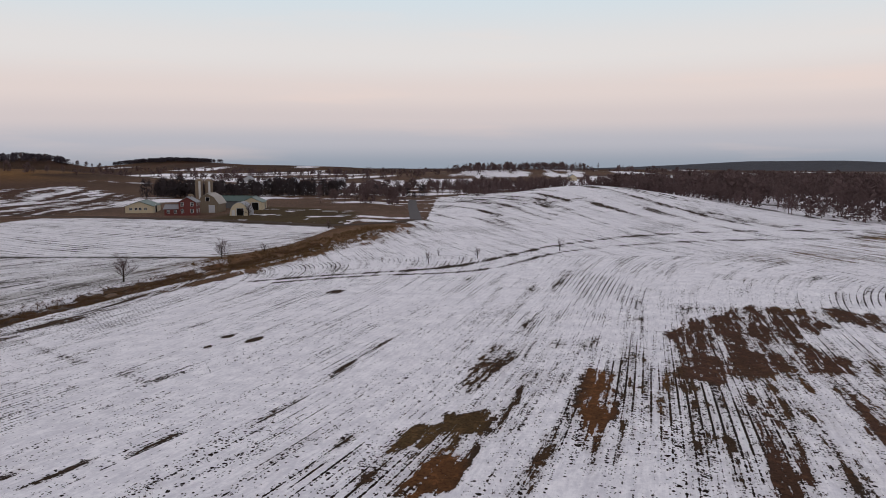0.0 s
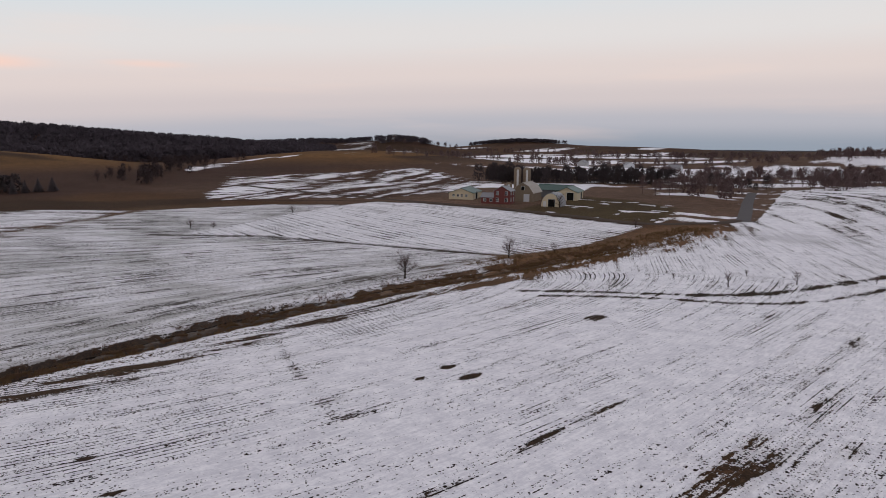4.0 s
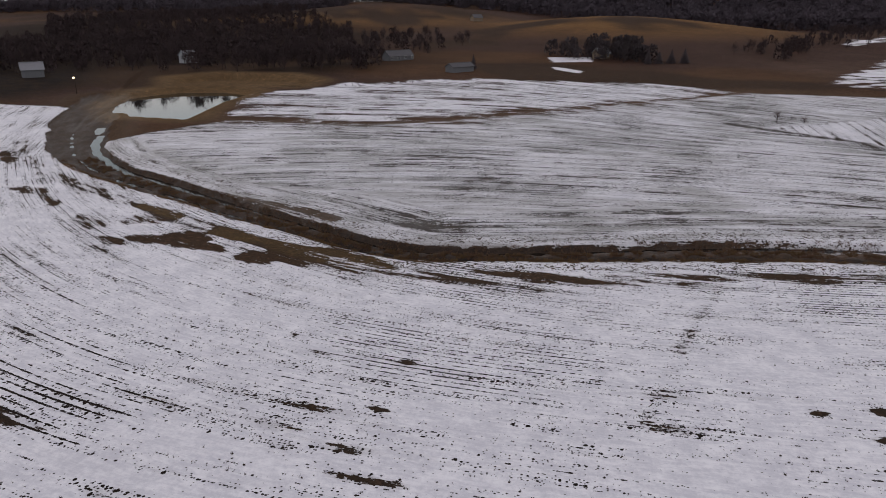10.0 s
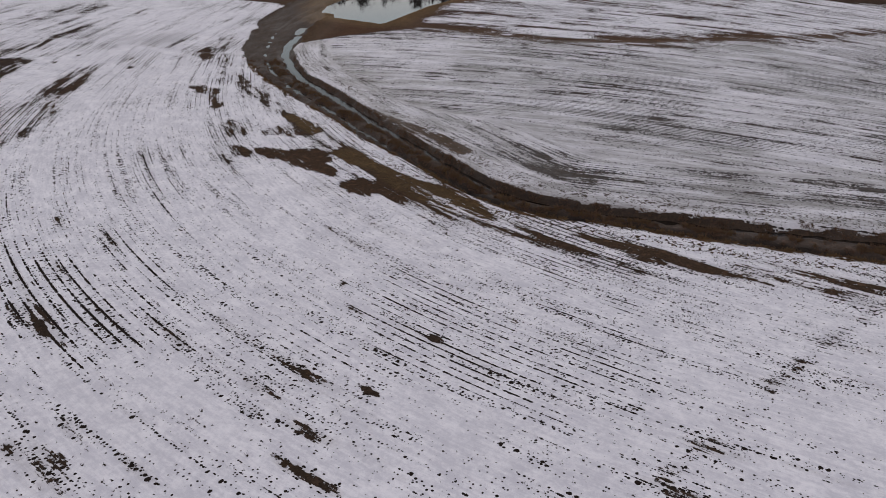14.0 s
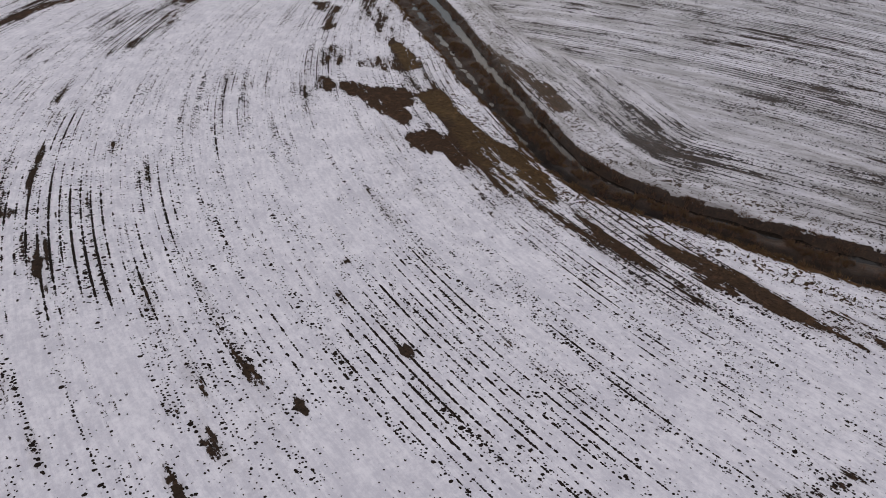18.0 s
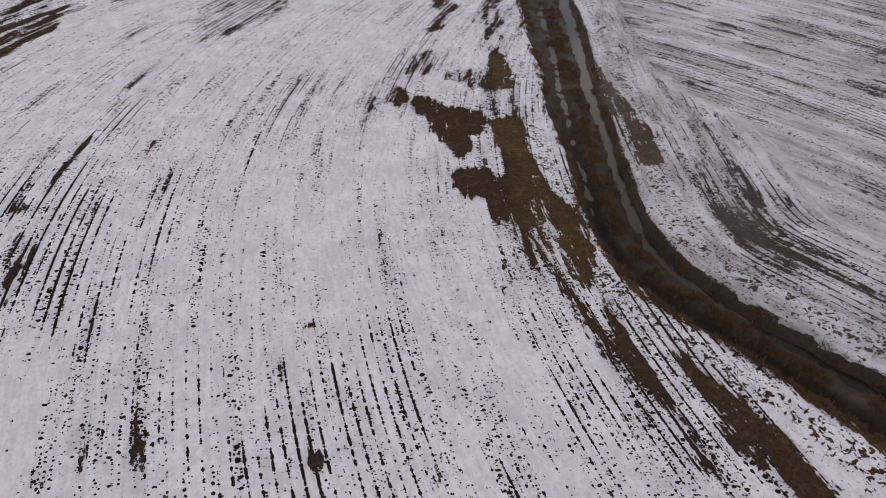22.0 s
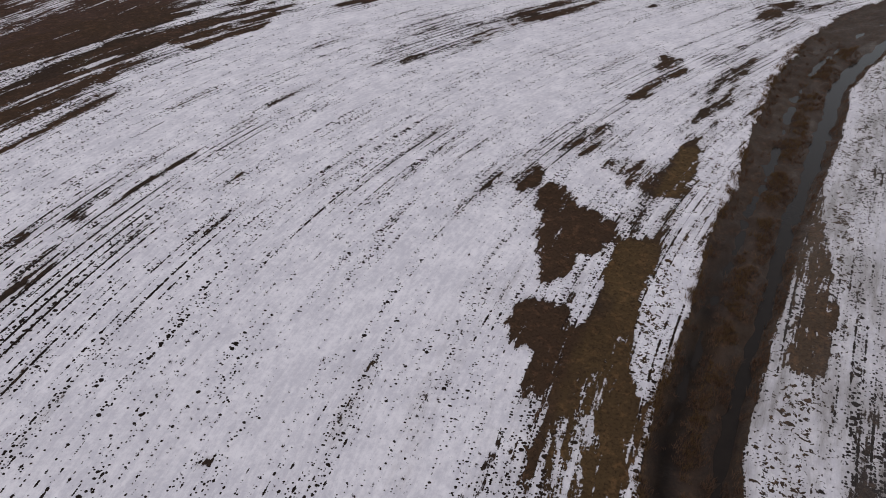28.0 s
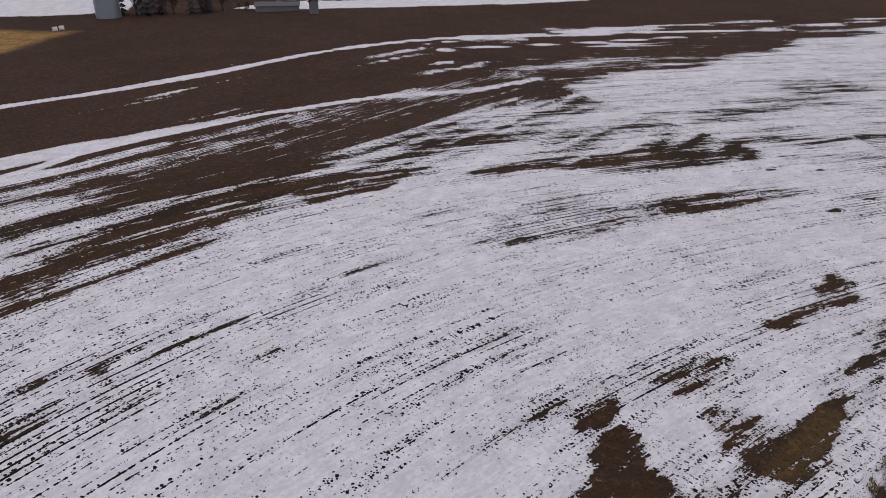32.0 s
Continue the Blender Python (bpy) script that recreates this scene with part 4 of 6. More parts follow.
    thaw = step(op("ADD", area, op("MULTIPLY_ADD", fine, 0.5, -0.25)), 0.26, 0.66, 0.26)
    snow = mix_node(nd, lk, thaw, snow, (0.25, 0.22, 0.20))
    lk.new(mix_node(nd, lk, mask, snow, dirt), bsdf.inputs["Base Color"])
    lk.new(op("MULTIPLY_ADD", mask, op("MULTIPLY_ADD", slush, -0.14, 0.3), op("MULTIPLY_ADD", wet, -0.35, 0.62)), bsdf.inputs["Roughness"])
    lk.new(op("MULTIPLY_ADD", mask, op("MULTIPLY_ADD", slush, 0.13, -0.17), 0.2), bsdf.inputs["Specular IOR Level"])
    high = op("ADD", op("MULTIPLY_ADD", lump, 0.16, op("MULTIPLY", mask, -0.07)), op("MULTIPLY", fine, 0.06))
    high = op("ADD", high, op("MULTIPLY", speck, op("MULTIPLY_ADD", mask, 0.08, 0.012)))
    bump = nd.new("ShaderNodeBump")
    bump.inputs["Strength"].default_value, bump.inputs["Distance"].default_value = 0.7, 1.0
    lk.new(high, bump.inputs["Height"])
    lk.new(bump.outputs[0], bsdf.inputs["Normal"])
    return m


def plain(name, colour, colour_2=None, scale=2.0, rough_=0.8, metal=0.0, bump=0.0, stretch=(1, 1, 1)):
    m, nd, lk, bsdf = material(name)
    co = nd.new("ShaderNodeTexCoord")
    mp = nd.new("ShaderNodeMapping")
    mp.inputs["Scale"].default_value = stretch
    lk.new(co.outputs["Object"], mp.inputs[0])
    f = noise_node(nd, lk, mp.outputs[0], scale, 5, 0.6)
    c2 = colour_2 or tuple(c * 0.6 for c in colour)
    lk.new(mix_node(nd, lk, f, c2, colour), bsdf.inputs["Base Color"])
    bsdf.inputs["Roughness"].default_value, bsdf.inputs["Metallic"].default_value = rough_, metal
    if rough_ >= 0.8:
        bsdf.inputs["Specular IOR Level"].default_value = 0.08
    if bump:
        b = nd.new("ShaderNodeBump")
        b.inputs["Strength"].default_value, b.inputs["Distance"].default_value = bump, 0.05
        lk.new(f, b.inputs["Height"])
        lk.new(b.outputs[0], bsdf.inputs["Normal"])
    return m


GROUND = ground_material()
water_m, nd_, lk_, bs_ = material("dark_water")
ripple = noise_node(nd_, lk_, nd_.new("ShaderNodeNewGeometry").outputs["Position"], 1.2, 4, 0.6)
lk_.new(mix_node(nd_, lk_, ripple, (0.012, 0.009, 0.007), (0.024, 0.018, 0.013)), bs_.inputs["Base Color"])
bs_.inputs["Roughness"].default_value, bs_.inputs["IOR"].default_value = 0.10, 1.33
bs_.inputs["Specular IOR Level"].default_value = 0.25
pond_m, nd_, lk_, bs_ = material("still_pond")
bs_.inputs["Base Color"].default_value = (0.02, 0.022, 0.018, 1)
bs_.inputs["Roughness"].default_value, bs_.inputs["IOR"].default_value = 0.05, 1.33


# ---- ground: one sheet, fine near the flight and coarse far away ----
def axis(lo, hi, step, far):
    def side(start):
        s, q, out = step, start, []
        while q < far:
            s = s * 1.03 if q < start + 75 else (s if q < start + 200 else s * 1.08)
            q += s
            out.append(q)
        return out
    mid = list(np.arange(lo, hi + step, step))
    return np.array([-q for q in side(-mid[0])][::-1] + mid + side(mid[-1]))


def grid_mesh(name, xs, ys):
    gx, gy = np.meshgrid(xs, ys)
    gz = land(gx, gy)
    nx, ny = len(xs), len(ys)
    me = bpy.data.meshes.new(name)
    co = np.stack([gx, gy, gz], -1).reshape(-1, 3)
    i = (np.arange(ny - 1)[:, None] * nx + np.arange(nx - 1)[None]).ravel()
    quads = np.stack([i, i + 1, i + nx + 1, i + nx], -1)
    me.vertices.add(len(co))
    me.vertices.foreach_set("co", co.ravel())
    me.loops.add(quads.size)
    me.loops.foreach_set("vertex_index", quads.ravel())
    me.polygons.add(len(quads))
    me.polygons.foreach_set("loop_start", np.arange(len(quads)) * 4)
    me.update(calc_edges=True)
    me.polygons.foreach_set("use_smooth", np.ones(len(quads), bool))
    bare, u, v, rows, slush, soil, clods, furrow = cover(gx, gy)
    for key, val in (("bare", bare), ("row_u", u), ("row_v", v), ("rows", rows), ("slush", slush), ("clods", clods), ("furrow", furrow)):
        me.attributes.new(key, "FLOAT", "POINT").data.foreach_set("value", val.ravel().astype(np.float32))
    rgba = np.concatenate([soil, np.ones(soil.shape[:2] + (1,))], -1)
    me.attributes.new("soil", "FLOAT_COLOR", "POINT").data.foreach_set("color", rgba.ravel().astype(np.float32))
    return me


ground_mesh = grid_mesh("ground", axis(-125, 45, 0.57, 4600), axis(-45, 110, 0.57, 4600))
ground_mesh.materials.append(GROUND)
ground = tagged(new("ground", ground_mesh), "rolling winter farmland with thin snow over stubble rows", "ground", kind="structure")


# ---- water ----
def ribbon(name, line, half, z, mat):
    bm = bmesh.new()
    last = None
    for i, p in enumerate(line):
        a, b = line[max(i - 1, 0)], line[min(i + 1, len(line) - 1)]
        d = Vector((b[0] - a[0], b[1] - a[1], 0)).normalized()
        w = p[2] * half
        pair = [bm.verts.new((p[0] - d.y * w, p[1] + d.x * w, z)), bm.verts.new((p[0] + d.y * w, p[1] - d.x * w, z))]
        if last:
            bm.faces.new((last[0], last[1], pair[1], pair[0]))
        last = pair
    me = bpy.data.meshes.new(name)
    bm.to_mesh(me)
    bm.free()
    me.materials.append(mat)
    return new(name, me)


creek_end = [p for p, r in zip(CREEK, CREEK_RUN) if 52 < r < 330]
tagged(ribbon("creek_water", creek_end, 1.0, WATER, water_m), "dark shallow creek water in a grassy ditch", "water", kind="structure")


def sheet(name, pts, z, mat):
    bm = bmesh.new()
    bm.faces.new([bm.verts.new((x, y, z)) for x, y in pts])
    me = bpy.data.meshes.new(name)
    bm.to_mesh(me)
    bm.free()
    me.materials.append(mat)
    return new(name, me)


def grown(pts, k):
    cx, cy = sum(p[0] for p in pts) / len(pts), sum(p[1] for p in pts) / len(pts)
    return [(cx + (x - cx) * k, cy + (y - cy) * k) for x, y in pts]


tagged(sheet("pond_water_upper", grown(POND_2, 1.1), WATER + 0.35, pond_m), "small upper pond behind a grassy dyke", "water", kind="structure")
tagged(sheet("pond_water", grown(POND, 1.15), WATER + 0.03, pond_m), "still pond mirroring the evening sky", "water", kind="structure")


# ---- road ----
def road_strip(name, line, half, mat, lift=0.06, edge=0.0):
    pts = spline(line, 3.0)
    bm = bmesh.new()
    last = None
    cross = (-1.0, -0.5, 0.0, 0.5, 1.0)
    for i, p in enumerate(pts):
        a, b = pts[max(i - 1, 0)], pts[min(i + 1, len(pts) - 1)]
        d = Vector((b[0] - a[0], b[1] - a[1], 0)).normalized()
        ring = []
        for c in cross:
            x, y = p[0] + d.y * half * c, p[1] - d.x * half * c
            ring.append(bm.verts.new((x, y, float(land(np.array(x), np.array(y))) + lift + 0.12 * (1 - abs(c)))))
        if last:
            for k in range(len(cross) - 1):
                bm.faces.new((last[k], last[k + 1], ring[k + 1], ring[k]))
        last = ring
    me = bpy.data.meshes.new(name)
    bm.to_mesh(me)
    bm.free()
    me.materials.append(mat)
    return new(name, me)


ASPHALT = plain("worn_asphalt", (0.125, 0.115, 0.117), (0.085, 0.078, 0.08), 0.6, 0.85)
GRAVEL = plain("muddy_gravel", (0.10, 0.075, 0.06), (0.05, 0.036, 0.028), 0.8, 0.95, 0, 0.4)
tagged(road_strip("road", ROAD[:4], 2.3, ASPHALT), "narrow grey asphalt country road", "road", kind="structure")
tagged(road_strip("farm_lane", [(-260, 300), (-200, 284), (-150, 270), (-128, 266), (-104, 259.5), (-86, 254.5), (-60, 246), (-37, 238), (-20, 248), (-11, 266)], 2.4, GRAVEL, 0.1), "muddy gravel lane along the farm fields", "road", kind="structure")

# ---- helpers for things ----
def mesh_of(name, bm, mat, flat=True):
    me = bpy.data.meshes.new(name)
    bm.normal_update()
    bm.to_mesh(me)
    bm.free()
    me.materials.append(mat)
    return me


def part(name, bm, mat, parent, label=""):
    ob = new(name, mesh_of(name, bm, mat))
    ob.parent = parent
    if label:
        tagged(ob, label)
    return ob


def thing(name, x, y, yaw=0, label="", category="", group="", z=None, sink=0.0):
    ob = new(name)
    z = float(land(np.array(float(x)), np.array(float(y)))) if z is None else z
    ob.matrix_world = pose(x, y, z - sink, 0, 0, yaw)
    return tagged(ob, label, category, group)


def box(bm, x0, x1, y0, y1, z0, z1):
    v = [bm.verts.new((x, y, z)) for z in (z0, z1) for x, y in ((x0, y0), (x1, y0), (x1, y1), (x0, y1))]
    for f in ((3, 2, 1, 0), (4, 5, 6, 7), (0, 1, 5, 4), (1, 2, 6, 5), (2, 3, 7, 6), (3, 0, 4, 7)):
        bm.faces.new([v[i] for i in f])
    return v


def extrude_profile(bm, profile, y0, y1):
    """A closed outline in x and z, drawn out along y."""
    a = [bm.verts.new((x, y0, z)) for x, z in profile]
    b = [bm.verts.new((x, y1, z)) for x, z in profile]
    bm.faces.new(a)
    bm.faces.new(b[::-1])
    n = len(profile)
    for i in range(n):
        bm.faces.new((a[i], b[i], b[(i + 1) % n], a[(i + 1) % n]))
    bmesh.ops.recalc_face_normals(bm, faces=bm.faces)


def tube(bm, p, q, r0, r1, sides=6):
    p, q = Vector(p), Vector(q)
    d = (q - p).normalized()
    s = d.orthogonal().normalized()
    t = d.cross(s)
    rings = []
    for c, r in ((p, r0), (q, r1)):
        rings.append([bm.verts.new(c + r * (math.cos(2 * math.pi * k / sides) * s + math.sin(2 * math.pi * k / sides) * t)) for k in range(sides)])
    for k in range(sides):
        bm.faces.new((rings[0][k], rings[0][(k + 1) % sides], rings[1][(k + 1) % sides], rings[1][k]))
    bm.faces.new(rings[0][::-1])
    bm.faces.new(rings[1])


def slab(bm, a, b, thick):
    """A roof slope from (x, z) a to b as an outline for extrude_profile."""
    (ax, az), (bx, bz) = a, b
    return [(ax, az), (bx, bz), (bx, bz - thick), (ax, az - thick)]


CREAM = plain("cream_metal_siding", (0.62, 0.52, 0.36), (0.50, 0.41, 0.28), 1.5, 0.6, 0, 0.2, (8, 8, 0.3))
GREEN_ROOF = plain("green_metal_roof", (0.020, 0.075, 0.055), (0.015, 0.05, 0.04), 1.2, 0.45, 0, 0.2, (6, 0.4, 1))
RED = plain("red_painted_boards", (0.17, 0.034, 0.028), (0.10, 0.022, 0.02), 1.5, 0.7, 0, 0.3, (8, 8, 0.4))
GREY_ROOF = plain("grey_metal_roof", (0.25, 0.25, 0.27), (0.17, 0.165, 0.175), 1.0, 0.5, 0, 0.2, (5, 0.5, 1))
DIM_ROOF = plain("weathered_dark_roof", (0.15, 0.145, 0.15), (0.09, 0.085, 0.09), 1.0, 0.8, 0, 0.2, (5, 0.5, 1))
WHITE = plain("white_painted_boards", (0.60, 0.60, 0.62), (0.45, 0.45, 0.47), 1.2, 0.6, 0, 0.2, (1, 1, 8))
GREY_WALL = plain("weathered_grey_boards", (0.20, 0.20, 0.21), (0.12, 0.12, 0.125), 1.2, 0.8, 0, 0.3, (6, 6, 0.5))
TAN_WALL = plain("weathered_tan_boards", (0.27, 0.21, 0.155), (0.17, 0.13, 0.095), 1.2, 0.8, 0, 0.3, (6, 6, 0.5))
PALE_ROOF = plain("pale_rusty_roof", (0.42, 0.38, 0.34), (0.28, 0.235, 0.20), 0.9, 0.6, 0, 0.2, (5, 0.5, 1))
CONCRETE = plain("stained_concrete_staves", (0.30, 0.23, 0.17), (0.18, 0.135, 0.10), 0.8, 0.85, 0, 0.3, (1, 1, 0.5))
# near-black; on doors it paints the shade inside an open doorway
DARK = plain("near_black", (0.012, 0.011, 0.011), (0.008, 0.007, 0.007), 2, 0.9)
TRIM = plain("white_trim", (0.62, 0.61, 0.60), (0.5, 0.49, 0.48), 2, 0.5)
GALV = plain("galvanised_sheet", (0.34, 0.38, 0.43), (0.24, 0.27, 0.31), 0.8, 0.4, 0.6, 0.2, (1, 1, 6))
PANE, nd_, lk_, bs_ = material("dark_window_glass")
bs_.inputs["Base Color"].default_value, bs_.inputs["Roughness"].default_value = (0.02, 0.022, 0.026, 1), 0.08
# darker twig tone for the valley woods
DARKER_TWIG = plain("darker_twigs", (0.075, 0.053, 0.053), (0.042, 0.030, 0.031), 0.2, 0.9)
BARK = plain("grey_brown_bark", (0.055, 0.040, 0.033), (0.03, 0.022, 0.018), 3, 0.9)
# forest, twigs and needles in lifted tones, distance haze put into their colours
HAZED_FOREST = plain("hazed_bare_forest", (0.105, 0.086, 0.100), (0.068, 0.055, 0.064), 0.05, 0.9)
TWIG = plain("dark_twigs", (0.17, 0.118, 0.115), (0.10, 0.068, 0.066), 0.2, 0.9)
NEEDLE = plain("dark_needles", (0.080, 0.064, 0.066), (0.042, 0.034, 0.036), 0.5, 0.8)
DRY_GRASS = plain("dry_straw_grass", (0.20, 0.125, 0.06), (0.10, 0.062, 0.032), 0.5, 0.9)
STUBBLE = plain("wet_stubble", (0.05, 0.036, 0.026), (0.02, 0.015, 0.012), 0.7, 0.9)


def window(parent, x, y, z, w, h, facing):
    """A window with its frame on a wall that looks along -y (facing 0), +x (90), +y (180) or -x (270)."""
    fr = bmesh.new()
    for x0, x1, z0, z1 in ((-w / 2 - 0.1, -w / 2, 0, h), (w / 2, w / 2 + 0.1, 0, h), (-w / 2 - 0.1, w / 2 + 0.1, h, h + 0.1), (-w / 2 - 0.14, w / 2 + 0.14, -0.1, 0), (-0.03, 0.03, 0, h), (-w / 2, w / 2, h / 2 - 0.03, h / 2 + 0.03)):
        box(fr, x0, x1, -0.09, 0.03, z0, z1)
    ob = part("window", fr, TRIM, parent)
    ob.matrix_local = pose(x, y, z, 0, 0, facing)
    pn = bmesh.new()
    box(pn, -w / 2, w / 2, -0.03, 0.03, 0, h)
    part("pane", pn, PANE, ob)


def door(parent, x, y, z, w, h, facing, mat=None, name="door"):
    d = bmesh.new()
    box(d, -w / 2, w / 2, -0.06, 0.04, 0, h)
    ob = part(name, d, mat or DARK, parent)
    ob.matrix_local = pose(x, y, z, 0, 0, facing)
    t = bmesh.new()
    for x0, x1, z0, z1 in ((-w / 2 - 0.12, -w / 2, 0, h + 0.12), (w / 2, w / 2 + 0.12, 0, h + 0.12), (-w / 2, w / 2, h, h + 0.12)):
        box(t, x0, x1, -0.1, 0.04, z0, z1)
    part("door_frame", t, TRIM, ob)


def barn(name, x, y, yaw, wide, long, eave, ridge, wall_m, roof_m, label, category="barn", gambrel=False, arch=False, over=0.4):
    """A gabled building: gable to -y, ridge along y."""
    ob = thing(name, x, y, yaw, label, category, sink=0.3)
    h = wide / 2
    if arch:
        outline = [(h * math.cos(math.pi * k / 12), 0.3 + (ridge - 0.3) * math.sin(math.pi * k / 12)) for k in range(13)]
        top = [(q * 1.03, 0.12 + z * 1.02) for q, z in outline]
        slopes = list(zip(top[:-1], top[1:]))
        outline = [(h, 0), *outline, (-h, 0)]
    elif gambrel:
        k = eave + (ridge - eave) * 0.62
        outline = [(h, 0), (h, eave), (h * 0.62, k), (0, ridge), (-h * 0.62, k), (-h, eave), (-h, 0)]
        slopes = [((h + over, eave - over), (h * 0.62, k + 0.1)), ((h * 0.62, k + 0.1), (0, ridge + 0.12)), ((0, ridge + 0.12), (-h * 0.62, k + 0.1)), ((-h * 0.62, k + 0.1), (-h - over, eave - over))]
    else:
        g = (ridge - eave) / h
        outline = [(h, 0), (h, eave), (0, ridge), (-h, eave), (-h, 0)]
        slopes = [((h + over, eave - over * g + 0.14), (0, ridge + 0.14)), ((0, ridge + 0.14), (-h - over, eave - over * g + 0.14))]
    bm = bmesh.new()
    extrude_profile(bm, outline, -long / 2, long / 2)
    part("wall", bm, wall_m, ob)
    for a, b in slopes:
        bm = bmesh.new()
        extrude_profile(bm, slab(bm, a, b, 0.13), -long / 2 - (0 if arch else over), long / 2 + (0 if arch else over))
        part("roof_slope", bm, roof_m, ob)
    if not arch:
        bm = bmesh.new()
        box(bm, -0.2, 0.2, -long / 2 - over, long / 2 + over, ridge + 0.1, ridge + 0.22)
        part("ridge_cap", bm, roof_m, ob)
    return ob


# ---- the farm north-west of the field ----
pole_barn = barn("pole_barn", -124, 294, 12, 10.5, 17, 3.0, 4.9, CREAM, GREEN_ROOF, "cream metal pole barn with a dark green roof")
for q in (-3.2, -1.2, 0.4, 2.4):
    window(pole_barn, q, -8.5, 1.5, 0.9, 0.9, 0)
door(pole_barn, 5.25, -2, 0.3, 3.6, 3.0, 90)
red_house = barn("farmhouse", -98.5, 276, 6, 6.4, 7, 5.4, 7.3, RED, GREY_ROOF, "two-storey red farmhouse with white window trim", "house")
for q in (-1.8, 1.8):
    window(red_house, q, -3.5, 1.3, 0.95, 1.4, 0)
    window(red_house, q, -3.5, 3.9, 0.95, 1.3, 0)
    window(red_house, 3.2, q, 1.3, 0.95, 1.4, 90)
    window(red_house, 3.2, q, 3.9, 0.95, 1.3, 90)
chim = bmesh.new()
box(chim, -0.4, 0.4, 0.8, 1.5, 6.4, 8.4)
part("chimney", chim, CONCRETE, red_house)
wing = barn("house_wing", -104.6, 275.4, 96, 5, 5.4, 2.9, 4.3, RED, GREY_ROOF, "low red side wing of the farmhouse", "house")
for q in (-1.4, 1.2):
    window(wing, -2.5, q, 1.2, 0.9, 1.1, 270)
grey_barn = barn("gambrel_barn", -96, 295, 4, 8.4, 13, 4.2, 8.0, TAN_WALL, PALE_ROOF, "weathered tan barn with a pale gambrel roof", gambrel=True)
door(grey_barn, 1.6, -6.5, 0.3, 2.2, 3.0, 0, WHITE)
door(grey_barn, 0, -6.5, 5.0, 1.4, 1.5, 0, DARK, "hay_door")
green_barn = barn("long_shed", -92, 321, 82, 10, 16, 3.6, 5.6, GREY_WALL, GREEN_ROOF, "long farm shed with a dark green roof")
door(green_barn, -5, -3, 0.3, 3.4, 2.8, 270)
hut = barn("arched_hut", -78.5, 277, 4, 7.2, 10, 1, 5.2, CREAM, GREY_ROOF, "arched hut with a cream front and curved metal roof", "shed", arch=True)
door(hut, 0.4, -5, 0.3, 2.6, 2.8, 0)
door(hut, -2.2, -5, 0.3, 0.9, 2.0, 0, TRIM, "side_door")
cream_barn = barn("cream_barn", -83, 312, 8, 9, 17, 3.6, 5.6, CREAM, GREEN_ROOF, "cream barn with a green roof and dark open door")
door(cream_barn, 1.5, -8.5, 0.3, 2.8, 3.2, 0)
door(cream_barn, 4.5, 2, 0.3, 3.0, 3.0, 90)


def silo(x, y, r, h, mat, label, dome=0.9, name="silo"):
    ob = thing(name, x, y, 0, label, "silo", sink=0.3)
    n = 28
    bm = bmesh.new()
    tube(bm, (0, 0, 0), (0, 0, h), r, r, n)
    part("shell", bm, mat, ob)
    bm = bmesh.new()
    z = 1.0
    while z < h - 0.3:
        a = [[bm.verts.new(((r + q) * math.cos(2 * math.pi * k / n), (r + q) * math.sin(2 * math.pi * k / n), z + w)) for k in range(n)] for q, w in ((0.0, 0), (0.05, 0.02), (0.05, 0.08), (0.0, 0.1))]
        for i in range(3):
            for k in range(n):
                bm.faces.new((a[i][k], a[i][(k + 1) % n], a[i + 1][(k + 1) % n], a[i + 1][k]))
        z += 1.1
    part("hoop", bm, GALV if name == "grain_bin" else CONCRETE, ob)
    bm = bmesh.new()
    rings = [[bm.verts.new((r * 1.03 * math.cos(e) * math.cos(2 * math.pi * k / n), r * 1.03 * math.cos(e) * math.sin(2 * math.pi * k / n), h + r * dome * math.sin(e))) for k in range(n)] for e in (0, 0.4, 0.8, 1.2, 1.5)]
    for i in range(4):
        for k in range(n):
            bm.faces.new((rings[i][k], rings[i][(k + 1) % n], rings[i + 1][(k + 1) % n], rings[i + 1][k]))
    bm.faces.new(rings[-1])
    part("dome", bm, GALV if name == "grain_bin" else TAN_WALL, ob)
    bm = bmesh.new()
    tube(bm, (0.5 * r, -r - 0.3, 0), (0.5 * r, -r - 0.3, h + 0.3), 0.45, 0.45, 10)
    part("chute", bm, TRIM, ob, "pale ladder chute")
    return ob


silo(-104, 304, 1.6, 12.4, CONCRETE, "tall brown concrete stave silo with a metal dome")
silo(-100.4, 305.5, 1.7, 12.2, CONCRETE, "tall brown concrete stave silo with a metal dome")
silo(-105.5, 298, 1.3, 6.4, CONCRETE, "short concrete silo beside the barn")

# ---- white barns at the south-west end ----
white_barn = barn("white_barn", -279, -97, -3, 9, 19, 4.2, 8.6, WHITE, GREY_ROOF, "long white barn with a grey roof and cupola")
cup = bmesh.new()
box(cup, -0.7, 0.7, -5.6, -4.2, 8.2, 9.9)
extrude_profile(cup, [(-0.9, 9.9), (0.9, 9.9), (0, 10.8)], -5.8, -4.0)
part("cupola", cup, WHITE, white_barn)
for q in (-7, -4, -1, 2, 5, 8):
    window(white_barn, 4.5, q, 2.6, 0.8, 0.9, 90)
dormer_barn = barn("milking_barn", -268, -73, 14, 8, 15.5, 3.0, 6.4, WHITE, GREY_ROOF, "white milking barn with a grey roof and a row of windows")
for q in range(8):
    window(dormer_barn, 4.0, -5.6 + 1.6 * q, 1.7, 0.9, 0.9, 90)
